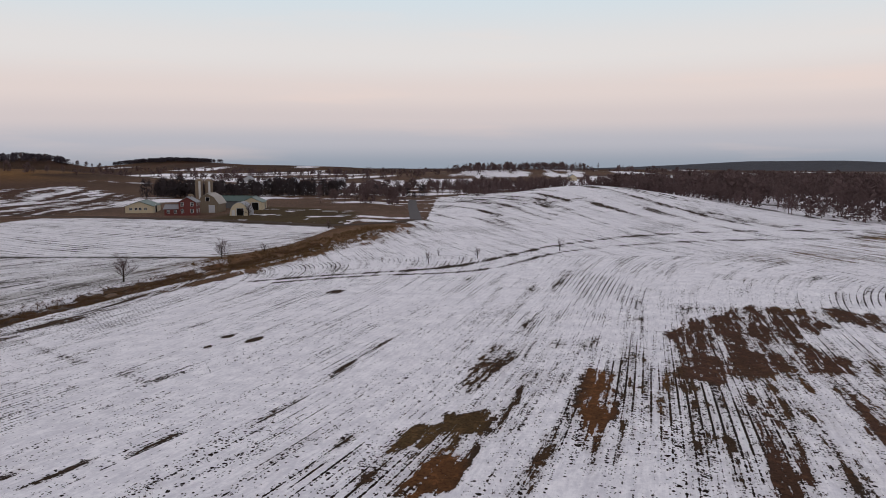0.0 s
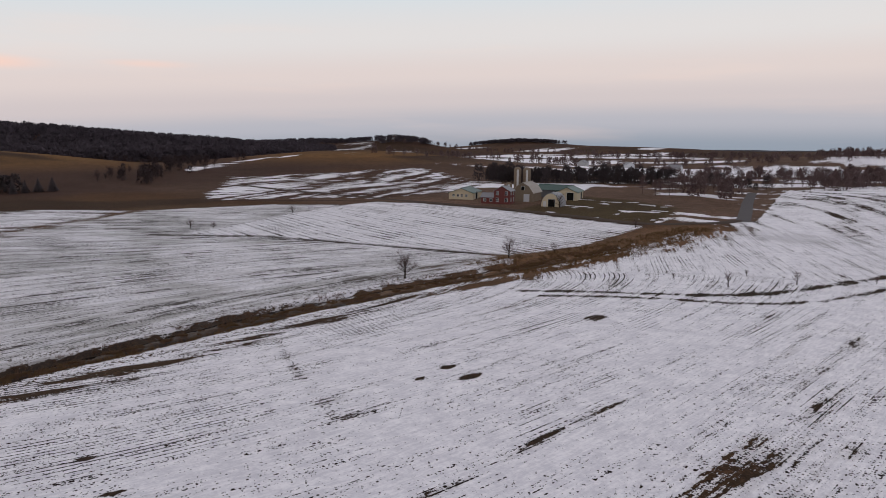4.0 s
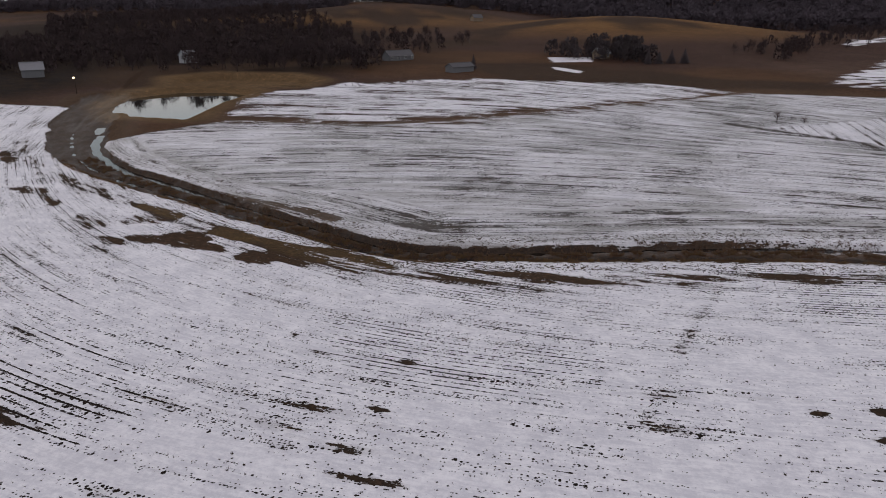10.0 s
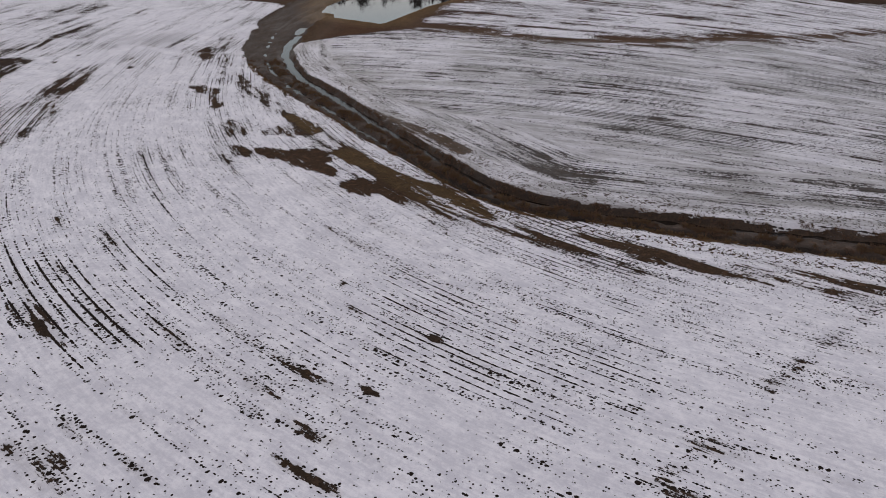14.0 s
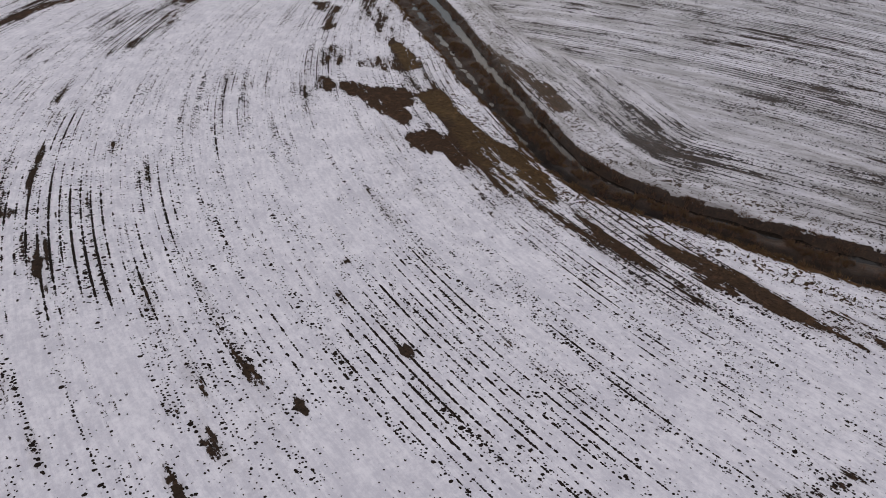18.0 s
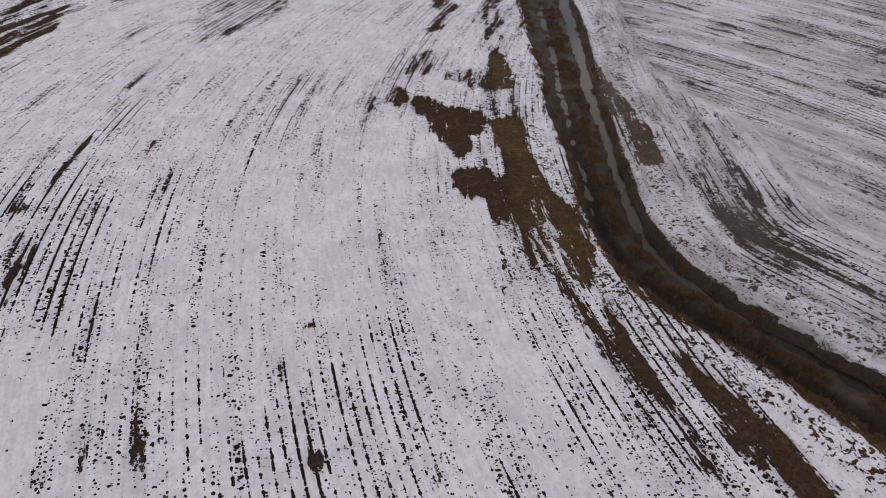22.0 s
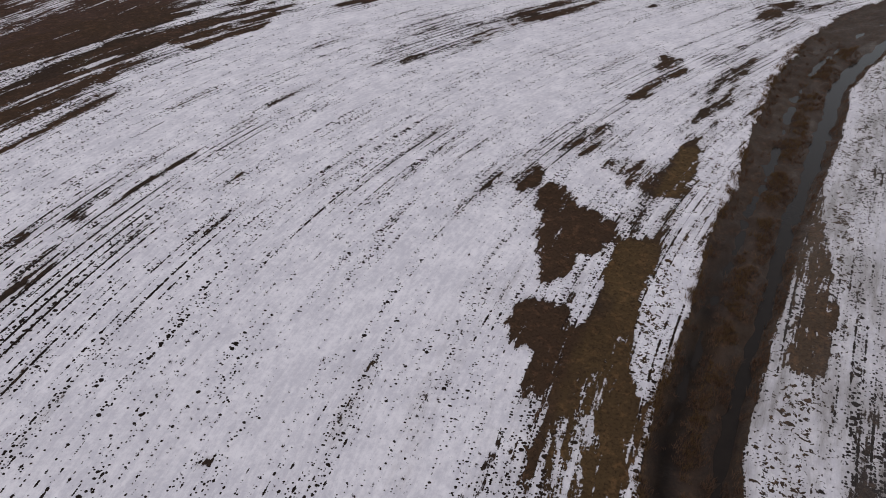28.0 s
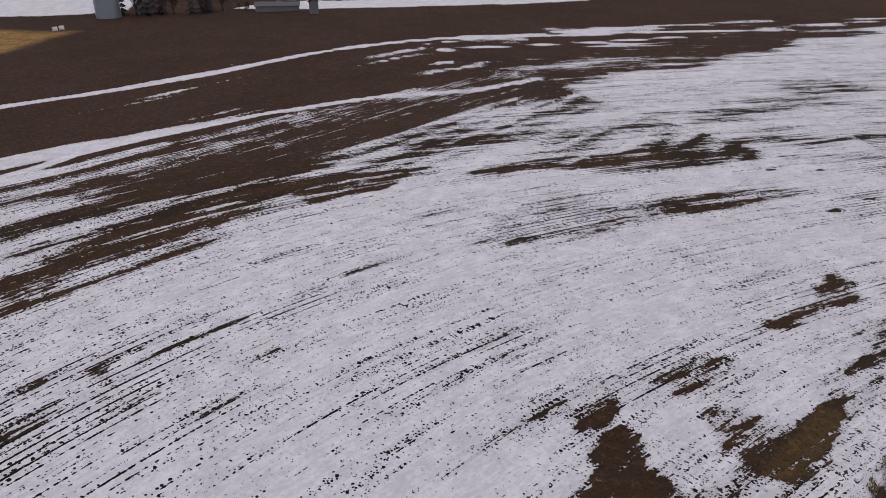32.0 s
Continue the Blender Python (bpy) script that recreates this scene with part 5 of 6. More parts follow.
for px, py, n in ((-228, -77, 3), (-233, -61, 2)):
    garage = barn("storage_shed", px, py, 4, 5, 11, 2.6, 3.6, WHITE, GREY_WALL, "low white storage shed with wide doors", "shed")
    for q in range(n):
        door(garage, 2.5, -11 / 2 + 11 / n * (q + 0.5), 0.3, 11 / n - 0.9, 2.1, 90, TRIM, "roll_door")
pond_house = barn("blue_house", -338, -3, 40, 5, 6, 3.8, 5.6, WHITE, GREY_ROOF, "pale house among dark trees beyond the pond", "house")
for q in (-1.5, 1.5):
    window(pond_house, 2.5, q, 1.2, 1, 1.3, 90)
barn("grey_house", -276, -49, 20, 6, 7, 3.2, 5.4, GREY_WALL, GREY_ROOF, "small grey house half hidden by trees", "house")
grey_long_house = barn("grey_long_house", -336, 93, 28, 6, 14, 2.6, 4.8, GREY_WALL, DIM_ROOF, "long grey house at the foot of a brown hill", "house")
for q in (-6, -2, 2, 6):
    window(grey_long_house, 3.5, q, 1.2, 1.1, 1.2, 90)
barn("field_shed", -279, 110, 28, 5, 11, 2.5, 3.8, GREY_WALL, DIM_ROOF, "low grey field shed beside a conifer", "shed")
hill_house = barn("hill_house", -318, 189, 20, 5, 7, 3.0, 5.2, TAN_WALL, GREY_ROOF, "cream house among dark conifers", "house")
for q in (-2, 2):
    window(hill_house, 2.5, q, 1.3, 1, 1.3, 90)
barn("upland_house", -640, 210, 15, 7, 9, 3.6, 6.2, TAN_WALL, DIM_ROOF, "tan house on the far brown hillside", "house")
for px, py, yw in ((-10, 640, 10), (24, 600, 60), (-190, 700, 0), (-150, 720, 30), (60, 690, 15), (-95, 650, 80), (130, 720, 0)):
    barn("village_house", px, py, yw, 8, 11, 3.6, 6.2, (WHITE, CREAM, RED)[(px + py) % 3], GREY_ROOF, "small house in the distant village", "house")

# ---- bins and shed at the south end ----
silo(30.5, -194, 4.0, 15, GALV, "tall blue-grey galvanised grain bin", 0.5, "grain_bin")
silo(20, -200, 2.6, 11, GALV, "blue-grey galvanised grain bin among trees", 0.5, "grain_bin")
low_shed = barn("low_shed", -24, -206, 96, 5, 15, 2.2, 3.2, GREY_WALL, GREY_WALL, "low weathered shed by the snowy field", "shed")
dark_hut = barn("tall_hut", -37.5, -199, 10, 3, 3, 4.2, 5.2, GREY_WALL, DARK, "narrow dark wooden hut", "shed")


# ---- trees ----
def limb_tree(rng, h, spread_, limbs, trunk_r, twigs, twig_len, twig_w):
    """Points and triangles of a bare tree: trunk and limbs, and its twigs."""
    wood, tw = bmesh.new(), bmesh.new()
    tips = []
    lean = Vector((rng.uniform(-0.06, 0.06), rng.uniform(-0.06, 0.06), 1))
    top = lean * (h * 0.62)
    tube(wood, (0, 0, -0.2), lean * (h * 0.3), trunk_r, trunk_r * 0.7, 7)
    tube(wood, lean * (h * 0.3), top, trunk_r * 0.7, trunk_r * 0.25, 6)
    for k in range(limbs):
        f = 0.22 + 0.74 * (k + rng.random() * 0.6) / limbs
        base = lean * (h * 0.62 * f)
        a = k * 2.4 + rng.uniform(-0.5, 0.5)
        out = spread_ * (1.0 - 0.55 * f) * rng.uniform(0.7, 1.15)
        mid = base + Vector((math.cos(a) * out * 0.55, math.sin(a) * out * 0.55, h * rng.uniform(0.10, 0.2)))
        end = mid + Vector((math.cos(a + 0.3) * out * 0.45, math.sin(a + 0.3) * out * 0.45, h * rng.uniform(0.10, 0.24)))
        r = trunk_r * 0.38 * (1.1 - f * 0.6)
        tube(wood, base, mid, r, r * 0.6, 5)
        tube(wood, mid, end, r * 0.6, r * 0.15, 4)
        tips += [(mid, end), (base.lerp(mid, 0.5), mid)]
    tips.append((lean * (h * 0.4), top))
    for _ in range(twigs):
        p, q = rng.choice(tips)
        c = p.lerp(q, rng.uniform(0.2, 1.05))
        d = Vector((rng.gauss(0, 0.6), rng.gauss(0, 0.6), rng.uniform(0.25, 1.1))).normalized() * twig_len * rng.uniform(0.5, 1.2)
        s = d.orthogonal().normalized() * twig_w
        s.rotate(Euler((0, 0, rng.uniform(0, 6.28))))
        e = c + d
        v = [bm_v for bm_v in (tw.verts.new(c - s), tw.verts.new(c + s), tw.verts.new(e))]
        tw.faces.new(v)
        for sgn in (-1, 1):
            b = c + d * rng.uniform(0.3, 0.7)
            e2 = b + (d * 0.5 + d.orthogonal().normalized() * sgn * twig_len * 0.3)
            tw.faces.new([tw.verts.new(b - s * 0.7), tw.verts.new(b + s * 0.7), tw.verts.new(e2)])
    return wood, tw


def spruce(rng, h, r, tiers=9, boughs=11):
    wood, tw = bmesh.new(), bmesh.new()
    tube(wood, (0, 0, -0.2), (0, 0, h * 0.9), h * 0.018 + 0.06, 0.03, 6)
    for i in range(tiers):
        f = i / (tiers - 1)
        z, rad = h * (0.06 + 0.86 * f), r * (1 - f) ** 0.85 + 0.12
        for k in range(boughs):
            a = 2 * math.pi * (k + 0.5 * (i % 2)) / boughs + rng.uniform(-0.2, 0.2)
            rr = rad * rng.uniform(0.75, 1.2)
            d, s = Vector((math.cos(a), math.sin(a), 0)), Vector((-math.sin(a), math.cos(a), 0))
            drop, w = h * 0.05 + rr * 0.22, rr * 0.34
            p0 = Vector((0, 0, z + h * 0.07))
            p1, p2 = d * rr * 0.6 + s * w + Vector((0, 0, z - drop * 0.5)), d * rr * 0.6 - s * w + Vector((0, 0, z - drop * 0.5))
            p3 = d * rr + Vector((0, 0, z - drop * rng.uniform(0.6, 1.2)))
            v = [tw.verts.new(q) for q in (p0, p1, p3, p2)]
            tw.faces.new((v[0], v[1], v[2]))
            tw.faces.new((v[0], v[2], v[3]))
    return wood, tw


rng = random.Random(5)


def tree_thing(kind, x, y, h, label, group="", wide=0.42, limbs=11, twigs=160, twig_w=0.03, z=None):
    if kind == "bare":
        wood, tw = limb_tree(rng, h, h * wide, limbs, 0.03 * h + 0.03, twigs, h * 0.16, twig_w)
        ob = thing("bare_tree", x, y, rng.uniform(0, 360), label, "tree", group)
        part("trunk", wood, BARK, ob)
        tagged(part("twigs", tw, TWIG, ob), kind="stuff")
    else:
        wood, tw = spruce(rng, h, h * wide)
        ob = thing("conifer", x, y, rng.uniform(0, 360), label, "tree", group)
        part("trunk", wood, BARK, ob)
        tagged(part("boughs", tw, NEEDLE, ob), kind="stuff")
    return ob


tree_thing("bare", -61, 134, 5.6, "leafless shrubby tree on the creek bank", twigs=520, twig_w=0.02, limbs=18, wide=0.5)
tree_thing("bare", -52.5, 167, 5.0, "leafless shrubby tree by the dry ditch", twigs=480, twig_w=0.02, limbs=17, wide=0.5)
tree_thing("bare", -37, 229, 3.2, "small leafless bush in dry grass", twigs=160, wide=0.55)
tree_thing("bare", -45, 178, 2.6, "small leafless bush in dry grass", twigs=120, wide=0.6)
for px, py, h in ((-3, 145, 3.2), (7.5, 152.5, 3.0), (27.5, 166, 3.6), (-1, 157, 1.6), (-13, 150, 1.4), (20, 160, 1.5)):
    tree_thing("bare", px, py, h, "young leafless tree along the snowy lane", "lane trees", twigs=70, limbs=7, wide=0.34)
tree_thing("bare", -149.8, 163.6, 3.2, "leafless bush at the field corner", twigs=150, wide=0.4)
tree_thing("bare", -145.7, 168.4, 2.0, "low leafless bush on the hedge line", twigs=150, wide=0.7)
tree_thing("bare", -148.8, 208, 3.0, "leafless bush at the field corner", twigs=150, wide=0.6)
tree_thing("bare", -101, 281, 6.5, "bare yard tree in front of the barn", twigs=200, wide=0.5)
tree_thing("bare", -74.5, 272, 6.0, "bare yard tree beside the arched hut", twigs=200, wide=0.5)
for px, py, h, w in ((-288, 118, 6.5, 0.34), (-290, 199, 7.5, 0.36), (-291, 205, 6, 0.45), (-291, 211, 6.5, 0.45), (-290, 217, 7, 0.45)):
    tree_thing("conifer", px, py, h, "dark conifer at the foot of the brown hill", "hill conifers", w)
def mound(h, r, bits, size):
    """A dense crown down to the ground: many ragged flakes over a rounded heap."""
    bm = bmesh.new()
    for _ in range(bits):
        a, f = rng.uniform(0, 6.283), rng.random() ** 0.8
        e = math.asin(min(1, f))
        rad = r * (0.35 + 0.65 * math.cos(e)) * rng.uniform(0.75, 1.05)
        c = Vector((math.cos(a) * rad, math.sin(a) * rad, h * (0.06 + 0.9 * f) * rng.uniform(0.9, 1.05)))
        for _ in range(2):
            d = Vector((rng.gauss(0, 0.5), rng.gauss(0, 0.5), rng.uniform(0.2, 1.2))).normalized() * size
            s_ = Vector((-math.sin(a), math.cos(a), rng.uniform(-0.3, 0.3))) * size * 0.42
            bm.faces.new([bm.verts.new(c - s_), bm.verts.new(c + s_), bm.verts.new(c + d)])
    tube(bm, (0, 0, -0.3), (0, 0, h * 0.7), 0.22, 0.1, 5)
    return bm


def dense_tree(x, y, h, r, label, group):
    ob = thing("dense_tree", x, y, rng.uniform(0, 360), label, "tree", group)
    bm = bmesh.new()
    tube(bm, (0, 0, -0.3), (0, 0, h * 0.6), 0.26, 0.12, 7)
    part("trunk", bm, BARK, ob)
    tagged(part("crown", mound(h, r, 260, 1.1), NEEDLE, ob), kind="stuff")
    return ob


breaks = [dense_tree(-168 + 5 * k, 428, (12, 10.5, 12.5)[k], (3.6, 4.2, 4.6)[k], "dense dark tree in the windbreak behind the farm", "windbreak trees") for k in range(3)]
for k in range(72):
    px, py = -174 + 1.72 * k + rng.uniform(-1.5, 1.5), 425 + 0.4 * k + rng.uniform(-8, 8)
    sc = rng.uniform(0.62, 0.95)
    if k > 63:
        px, py, sc = -48 + 5 * (k - 64), 452 + rng.uniform(-12, 12), rng.uniform(0.35, 0.7)
    m = pose(px, py, float(land(np.array(px), np.array(py))) - 0.2, 0, 0, rng.uniform(0, 360))
    new_tree = copy_thing(rng.choice(breaks), m)
    new_tree.scale = (sc, sc, sc)

def template(bm):
    bmesh.ops.triangulate(bm, faces=bm.faces)
    co = np.array([v.co for v in bm.verts])
    bm.verts.index_update()
    tri = np.array([[v.index for v in f.verts] for f in bm.faces])
    bm.free()
    return co, tri


def scatter(name, templates, places, mat, label, category):
    """One mesh of many plants: places are x, y, z, scale, turn, widening."""
    co, tri, n = [], [], 0
    for i, (x, y, z, sc, turn, wide) in enumerate(places):
        c, t = templates[i % len(templates)]
        a, b = math.cos(turn), math.sin(turn)
        q = c * np.array((sc * wide, sc * wide, sc))
        co.append(np.stack([q[:, 0] * a - q[:, 1] * b + x, q[:, 0] * b + q[:, 1] * a + y, q[:, 2] + z], -1))
        tri.append(t + n)
        n += len(c)
    co, tri = np.concatenate(co), np.concatenate(tri)
    me = bpy.data.meshes.new(name)
    me.vertices.add(len(co))
    me.vertices.foreach_set("co", co.ravel())
    me.loops.add(tri.size)
    me.loops.foreach_set("vertex_index", tri.ravel())
    me.polygons.add(len(tri))
    me.polygons.foreach_set("loop_start", np.arange(len(tri)) * 3)
    me.update(calc_edges=True)
    me.materials.append(mat)
    return tagged(new(name, me), label, category, kind="stuff")


def wood_template(kind):
    if kind == "bare":
        w, t = limb_tree(rng, 14, 3.8, 9, 0.2, 120, 2.8, 0.13)
    else:
        w, t = spruce(rng, 12, 3.4, 6, 8)
    wc, wt = template(w)
    tc, tt = template(t)
    return np.concatenate([wc, tc]), np.concatenate([wt, tt + len(wc)])


MOUNDS = [template(mound(13, 4.6, 84, 1.9)) for _ in range(4)]
BARE = [wood_template("bare") for _ in range(5)]
FIRS = [wood_template("fir") for _ in range(3)]


def fill(outline, n, lo, hi, seed, wide=(0.8, 1.2)):
    r = random.Random(seed)
    xs, ys = [p[0] for p in outline], [p[1] for p in outline]
    got = []
    while len(got) < n:
        x, y = np.array([r.uniform(min(xs), max(xs)) for _ in range(n * 2)]), np.array([r.uniform(min(ys), max(ys)) for _ in range(n * 2)])
        ok = inside(x, y, outline) > 0
        z = land(x, y)
        got += [(float(a), float(b), float(c) - 0.3, r.uniform(lo, hi), r.uniform(0, 6.28), r.uniform(*wide)) for a, b, c, k in zip(x, y, z, ok) if k]
    return got[:n]


def along(line, n, jitter, lo, hi, seed, wide=(0.8, 1.2)):
    r = random.Random(seed)
    pts = spline(line, 3.0)
    got = []
    for _ in range(n):
        p = r.choice(pts)
        x, y = p[0] + r.gauss(0, jitter), p[1] + r.gauss(0, jitter)
        got.append((x, y, float(land(np.array(x), np.array(y))) - 0.3, r.uniform(lo, hi), r.uniform(0, 6.28), r.uniform(*wide)))
    return got


scatter("bare_woods", BARE + MOUNDS[:2], fill([(117, 425), (128, 318), (156, 240), (260, 258), (420, 330), (430, 640), (130, 560)], 1100, 0.7, 1.05, 1, (0.9, 1.4)) + along([(117, 425), (126, 318), (152, 240), (260, 255), (420, 326)], 170, 4, 0.3, 0.6, 19, (1.2, 1.8)), TWIG, "dark leafless woods beyond the snowy rise", "woods")
scatter("roadside_trees", BARE + MOUNDS[:2], fill([(-62, 350), (-22, 350), (-26, 560), (-70, 560)], 70, 0.4, 0.75, 2) + fill([(-8, 400), (60, 450), (110, 600), (100, 700), (-20, 620)], 130, 0.4, 0.8, 3)
        + along([(10, 470), (60, 500), (110, 520), (160, 600)], 150, 7, 0.35, 0.75, 4) + along([(-30, 560), (60, 600), (160, 640), (260, 660)], 120, 9, 0.35, 0.8, 30) + fill([(20, 860), (160, 850), (180, 930), (10, 940)], 190, 0.35, 0.75, 31), TWIG, "leafless trees along the road and hedges", "trees")
scatter("distant_tree_belts", MOUNDS + BARE[:3], along([(-90, 560), (-40, 600), (50, 640), (160, 700), (300, 740)], 130, 12, 0.35, 0.6, 5) + along([(-250, 760), (-100, 800), (50, 860), (300, 880)], 150, 14, 0.35, 0.7, 6) + along([(-480, 1000), (-150, 1040), (150, 1080), (550, 1050)], 170, 14, 0.4, 0.8, 26)
        + along([(-330, 540), (-250, 640), (-200, 760)], 50, 12, 0.3, 0.7, 7) + along([(-800, 1300), (-300, 1500), (300, 1500), (800, 1400)], 300, 30, 0.5, 0.9, 8), TWIG, "far belts of dark leafless trees", "trees")
scatter("ridge_forest", MOUNDS, fill([(-640, 420), (-560, 520), (-520, 700), (-700, 1000), (-1000, 1000), (-1350, 500), (-1350, 150), (-1000, 230), (-800, 330)], 3600, 0.85, 1.2, 9, (1.0, 1.5))
        + fill([(-900, 60), (-1200, 160), (-1450, 100), (-1450, -500), (-1100, -400), (-980, -100)], 1500, 0.85, 1.2, 10, (1.0, 1.5)) + fill([(-840, 1270), (-750, 1230), (-680, 1300), (-750, 1380)], 90, 0.55, 0.8, 11, (1.2, 1.9)) + fill([(-960, 2040), (-790, 1980), (-630, 2050), (-790, 2150)], 300, 0.6, 0.85, 27, (1.3, 2.0))
        + fill([(-1200, 1180), (-1000, 1150), (-800, 1260), (-960, 1400)], 320, 0.5, 0.75, 28, (1.2, 1.9)),
        HAZED_FOREST, "dark forest along the far ridge", "woods")
scatter("valley_woods", BARE + MOUNDS[:2], fill([(-298, -30), (-292, 70), (-330, 90), (-430, 60), (-480, -40), (-420, -160), (-300, -150), (-286, -60)], 800, 0.4, 0.75, 12) + fill([(-430, 60), (-350, 110), (-420, 160), (-520, 120)], 80, 0.3, 0.7, 13) + fill([(-470, -100), (-440, 80), (-541, 90), (-723, 61), (-950, -10), (-700, -160)], 900, 0.45, 0.8, 29, (0.9, 1.3))
        + along([(-300, 262), (-330, 300), (-420, 420), (-520, 480)], 110, 8, 0.3, 0.6, 14) + along([(-420, 470), (-560, 440), (-700, 360)], 70, 10, 0.3, 0.6, 15), DARKER_TWIG, "dark leafless woods in the valley beyond the pond", "woods")
scatter("farm_clump", MOUNDS + BARE[:2], fill([(-342, 170), (-318, 176), (-294, 186), (-298, 206), (-339, 214)], 60, 0.42, 0.78, 16), NEEDLE, "clump of dark trees round the hillside house", "trees")
scatter("shed_trees", FIRS + BARE[:3], along([(26, -197), (10, -200), (-2, -205)], 26, 2.5, 0.5, 0.95, 17) + along([(-8, -208), (-30, -208)], 10, 2, 0.2, 0.35, 18), NEEDLE, "dark trees beside the grain bins", "trees")


# ---- dry grass in the creek bed, stubble and clods on the field ----
def tuft_template(blades, h, w, lean):
    bm = bmesh.new()
    for _ in range(blades):
        a = rng.uniform(0, 6.283)
        c = Vector((rng.gauss(0, 0.10), rng.gauss(0, 0.10), -0.03))
        tip = c + Vector((math.cos(a) * lean * rng.random(), math.sin(a) * lean * rng.random(), h * rng.uniform(0.6, 1.2)))
        s_ = Vector((-math.sin(a), math.cos(a), 0)) * w
        bm.faces.new([bm.verts.new(c - s_), bm.verts.new(c + s_), bm.verts.new(tip)])
    return template(bm)


def clod_template():
    bm = bmesh.new()
    ring = [bm.verts.new((0.085 * math.cos(k * 1.257) * rng.uniform(0.6, 1.3), 0.12 * math.sin(k * 1.257) * rng.uniform(0.6, 1.3), -0.02)) for k in range(5)]
    top = bm.verts.new((rng.uniform(-0.04, 0.04), rng.uniform(-0.04, 0.04), rng.uniform(0.05, 0.10)))
    for k in range(5):
        bm.faces.new((ring[k], ring[(k + 1) % 5], top))
    for _ in range(4):
        a = rng.uniform(0, 6.283)
        c = Vector((rng.gauss(0, 0.07), rng.gauss(0, 0.07), 0))
        e = c + Vector((math.cos(a) * 0.08, math.sin(a) * 0.08, rng.uniform(0.12, 0.24)))
        s_ = Vector((-math.sin(a), math.cos(a), 0)) * 0.014
        bm.faces.new([bm.verts.new(c - s_), bm.verts.new(c + s_), bm.verts.new(e)])
    return template(bm)


def creek_places(n, lo, hi, seed, share=(-1.0, 1.0), first_=95, last_=330):
    r = np.random.RandomState(seed)
    run_ = r.uniform(first_, last_, n)
    sh = r.uniform(share[0], share[1], n)
    px, py = np.interp(run_, CREEK_RUN, [p[0] for p in CREEK]), np.interp(run_, CREEK_RUN, [p[1] for p in CREEK])
    qx, qy = np.interp(run_ + 1, CREEK_RUN, [p[0] for p in CREEK]), np.interp(run_ + 1, CREEK_RUN, [p[1] for p in CREEK])
    hw = np.interp(run_, CREEK_RUN, CREEK_HALF)
    dx, dy = qx - px, qy - py
    k = np.hypot(dx, dy) + 1e-6
    x, y = px + dy / k * sh * hw, py - dx / k * sh * hw
    z = land(x, y)
    keep = (z > WATER + 0.05) & (rough(x / 1.5, y / 1.5, 77, 3) > 0.45) & ((np.abs(sh - 0.55) > 0.17) | (r.uniform(0, 1, n) < 0.12))
    return [(a, b, c, r.uniform(lo, hi), r.uniform(0, 6.28), 1.0) for a, b, c, ok in zip(x, y, z, keep) if ok]


TUFTS = [tuft_template(9, 0.42, 0.022, 0.35) for _ in range(6)]
DARK_GRASS = plain("wet_brown_grass", (0.22, 0.132, 0.085), (0.070, 0.043, 0.029), 0.6, 0.9)
scatter("creek_grass", TUFTS, creek_places(19000, 0.45, 1.15, 21), DARK_GRASS, "matted brown grass in the creek bed", "grass")
scatter("pale_creek_grass", TUFTS, creek_places(5000, 0.5, 1.05, 22, (-0.2, 0.2)) + creek_places(2500, 0.6, 1.2, 23, (0.9, 1.12)), DRY_GRASS, "pale dry grass along the creek", "grass")
scatter("ditch_grass", TUFTS, creek_places(4000, 0.8, 2.0, 24, (-2.4, 2.4), 285, 395), DRY_GRASS, "dry straw grass along the upper ditch", "grass")


def row_places(n, seed, x0, x1, y0, y1):
    """Spots on the drilled rows of the near field, more where the snow is thin."""
    r = np.random.RandomState(seed)
    x, y = r.uniform(x0, x1, n), r.uniform(y0, y1, n)
    for _ in range(2):
        e = 0.05
        u0, _v = rows_east(x, y)
        gx, gy = (rows_east(x + e, y)[0] - u0) / e, (rows_east(x, y + e)[0] - u0) / e
        off = (np.floor(u0 / 0.76) + 0.5) * 0.76 - u0
        g2 = gx ** 2 + gy ** 2 + 1e-6
        x, y = x + gx * off / g2, y + gy * off / g2
    b = cover(x, y)[0]
    _u, v = rows_east(x, y)
    life = rough(_u / 0.76, v / 9, 63, 2)
    keep = (b < 0.6) & (b + 1.2 * (life - 0.5) > 0.18 + 0.25 * r.uniform(0, 1, n)) & (inside(x, y, EAST_FIELD) > 2) & (creek_at(x, y)[0] > 7)
    z = land(x, y)
    return [(p, q, c, 0.5 + 0.7 * r.uniform() ** 2, r.uniform(0, 6.28), 1.0) for p, q, c, ok in zip(x, y, z, keep) if ok]


CLODS = [clod_template() for _ in range(8)]
scatter("stubble_clumps", CLODS, row_places(36000, 31, -115, 40, -25, 100), STUBBLE, "dark stubble stumps poking through thin snow", "stubble")

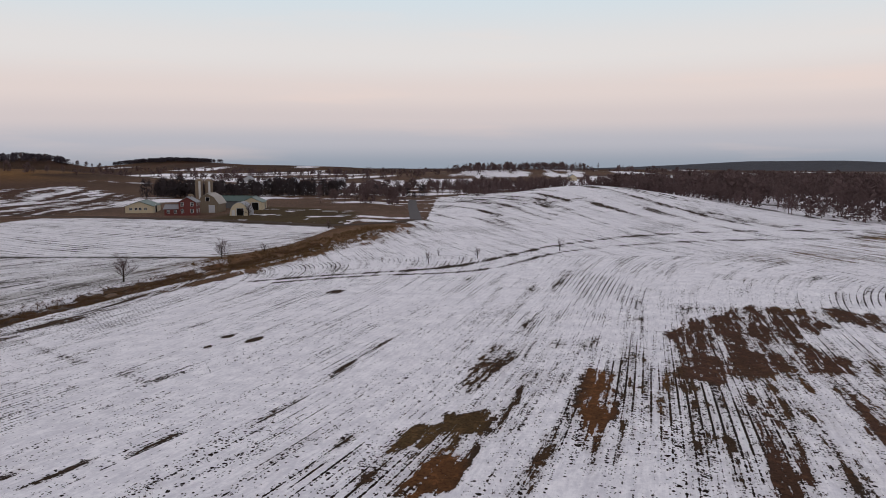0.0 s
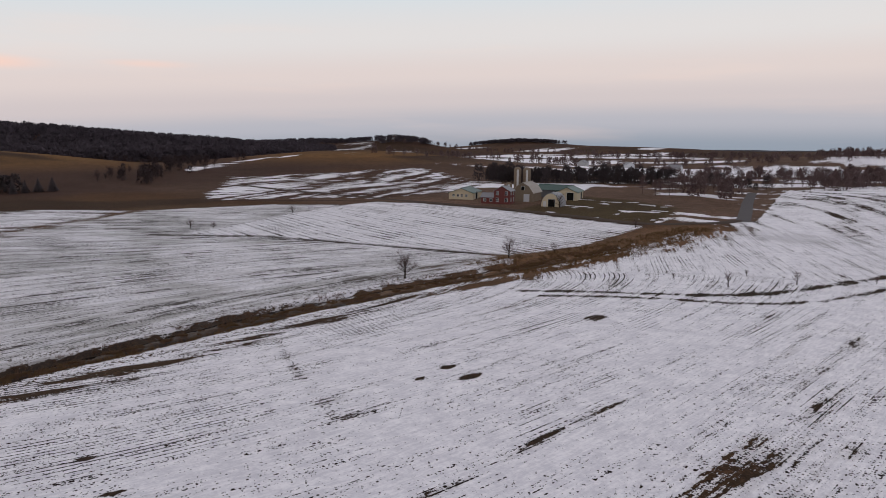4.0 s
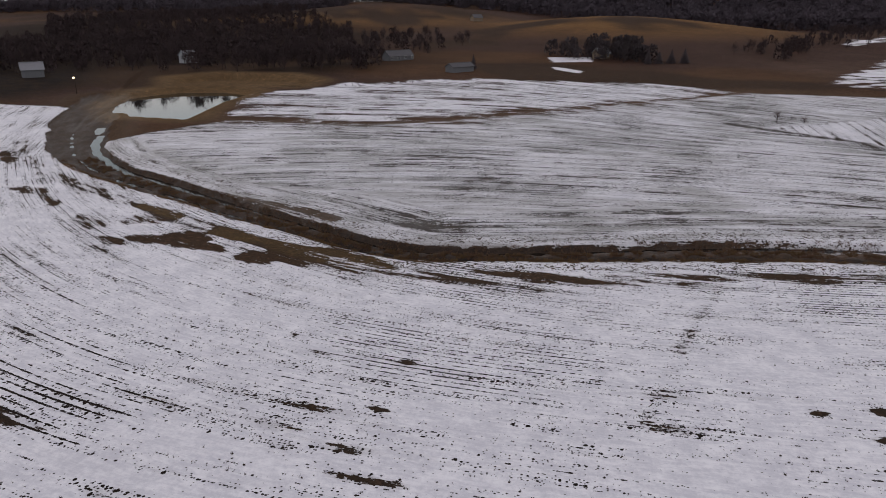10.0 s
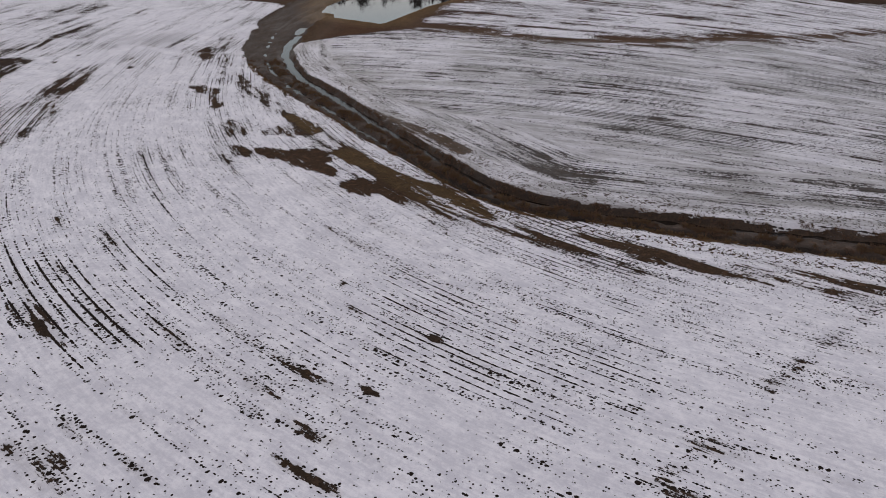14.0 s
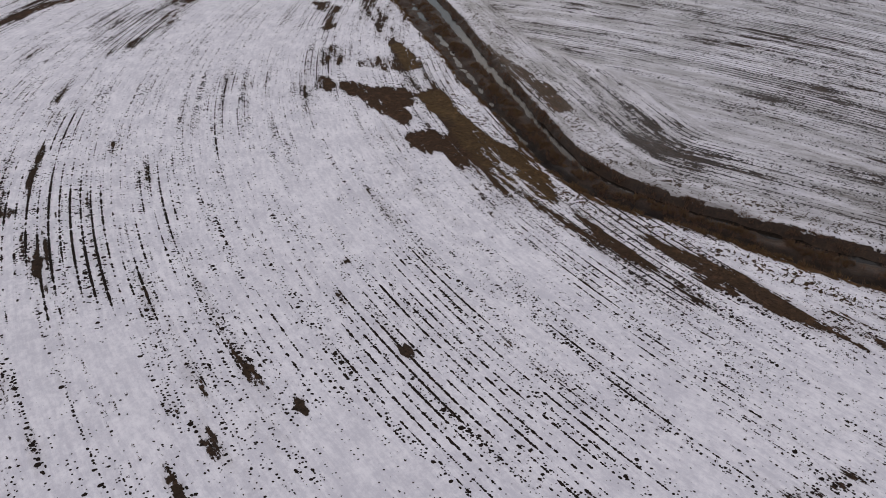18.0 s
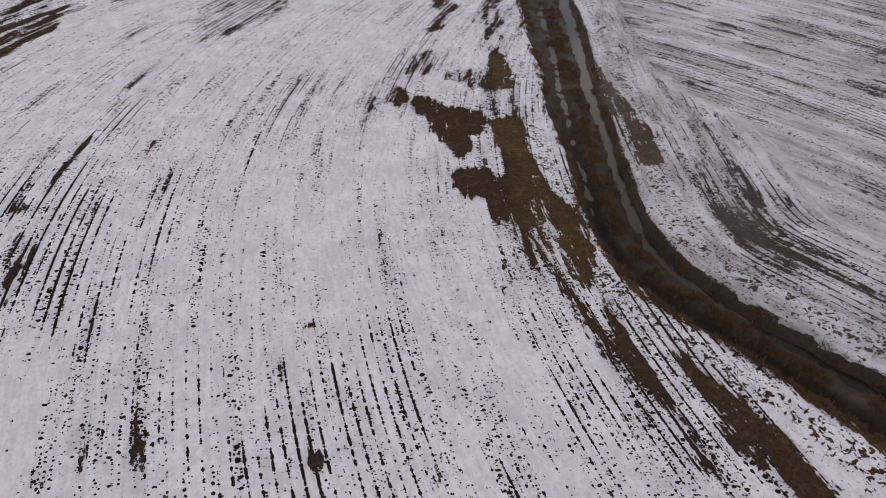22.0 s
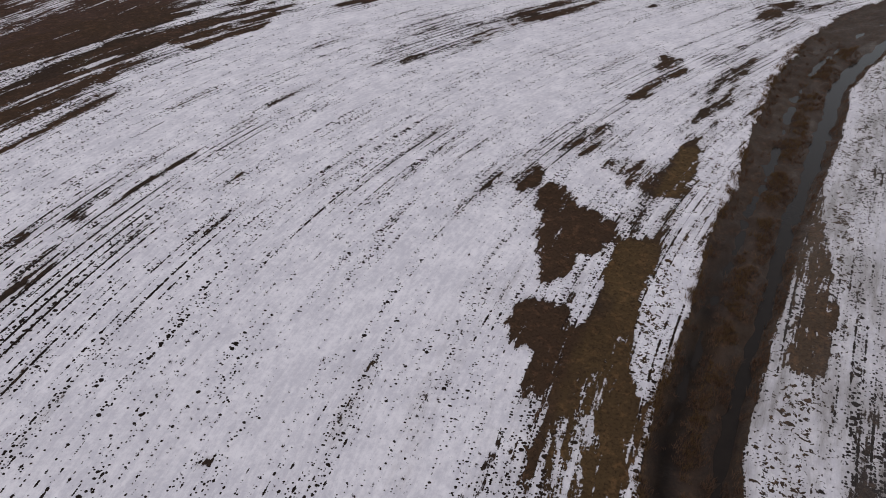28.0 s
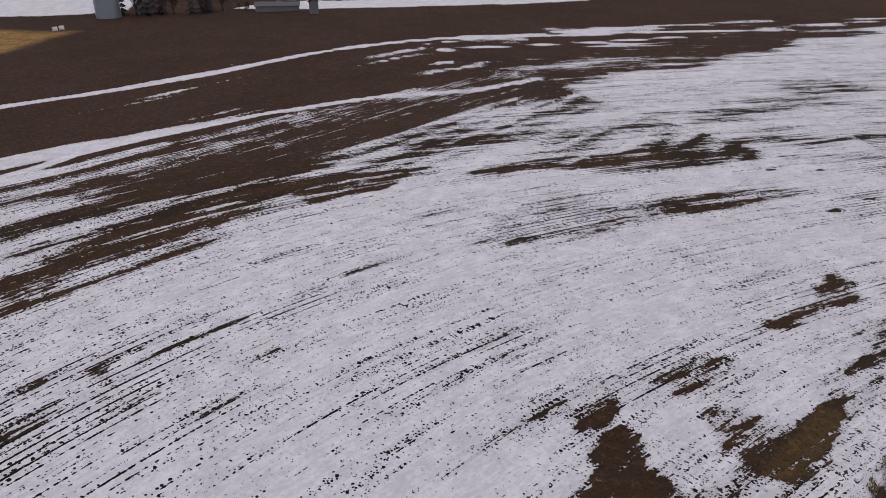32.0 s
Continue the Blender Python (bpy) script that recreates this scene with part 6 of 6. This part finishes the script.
# ---- small things by the farmyards ----
BALE_WRAP = plain("white_bale_wrap", (0.72, 0.71, 0.69), (0.55, 0.54, 0.52), 1.5, 0.45)
tank = thing("white_tank_trailer", -226.2, -45.2, 20, "small white box trailer parked by the pond lane", "trailer")
bm = bmesh.new()
box(bm, -1.5, 1.5, -0.9, 0.9, 0.55, 2.3)
bmesh.ops.bevel(bm, geom=bm.edges[:], offset=0.08, segments=2, affect="EDGES")
part("body", bm, WHITE, tank)
for q in (-0.7, 0.7):
    for sd in (-0.95, 0.95):
        bm = bmesh.new()
        tube(bm, (q, sd - 0.1, 0.35), (q, sd + 0.1, 0.35), 0.35, 0.35, 14)
        part("wheel", bm, DARK, tank)
bm = bmesh.new()
tube(bm, (1.5, 0, 0.6), (2.6, 0, 0.5), 0.06, 0.05, 6)
part("drawbar", bm, DARK, tank)

lamp = thing("yard_lamp", -241.2, -26.1, 0, "lit warm yard lamp on a wooden pole beside the pond", "lamp")
bm = bmesh.new()
tube(bm, (0, 0, -0.3), (0, 0, 5.2), 0.13, 0.09, 8)
part("pole", bm, BARK, lamp)
bm = bmesh.new()
tube(bm, (0, 0, 5.0), (0.9, 0, 5.3), 0.04, 0.04, 6)
part("arm", bm, GALV, lamp)
GLOW, nd_, lk_, bs_ = material("lit_lamp_glass")
bs_.inputs["Base Color"].default_value = (0.9, 0.75, 0.5, 1)
bs_.inputs["Emission Color"].default_value, bs_.inputs["Emission Strength"].default_value = (1.0, 0.72, 0.42, 1), 6.0
bm = bmesh.new()
bmesh.ops.create_uvsphere(bm, u_segments=12, v_segments=8, radius=0.28)
bulb = part("lamp_glass", bm, GLOW, lamp, "glowing warm lamp glass")
bulb.matrix_local = pose(0.9, 0, 5.15)

for bx_, by_ in ((37.1, -167.5), (35.9, -169.4)):
    bale = thing("wrapped_bale", bx_, by_, 35, "round hay bale in white plastic wrap", "bale", "wrapped bales", sink=0.05)
    bm = bmesh.new()
    tube(bm, (-0.65, 0, 0.7), (0.65, 0, 0.7), 0.72, 0.72, 20)
    bmesh.ops.bevel(bm, geom=[e for e in bm.edges if len(e.link_faces) == 2 and e.calc_face_angle() > 1.0], offset=0.12, segments=3, affect="EDGES")
    part("wrap", bm, BALE_WRAP, bale)
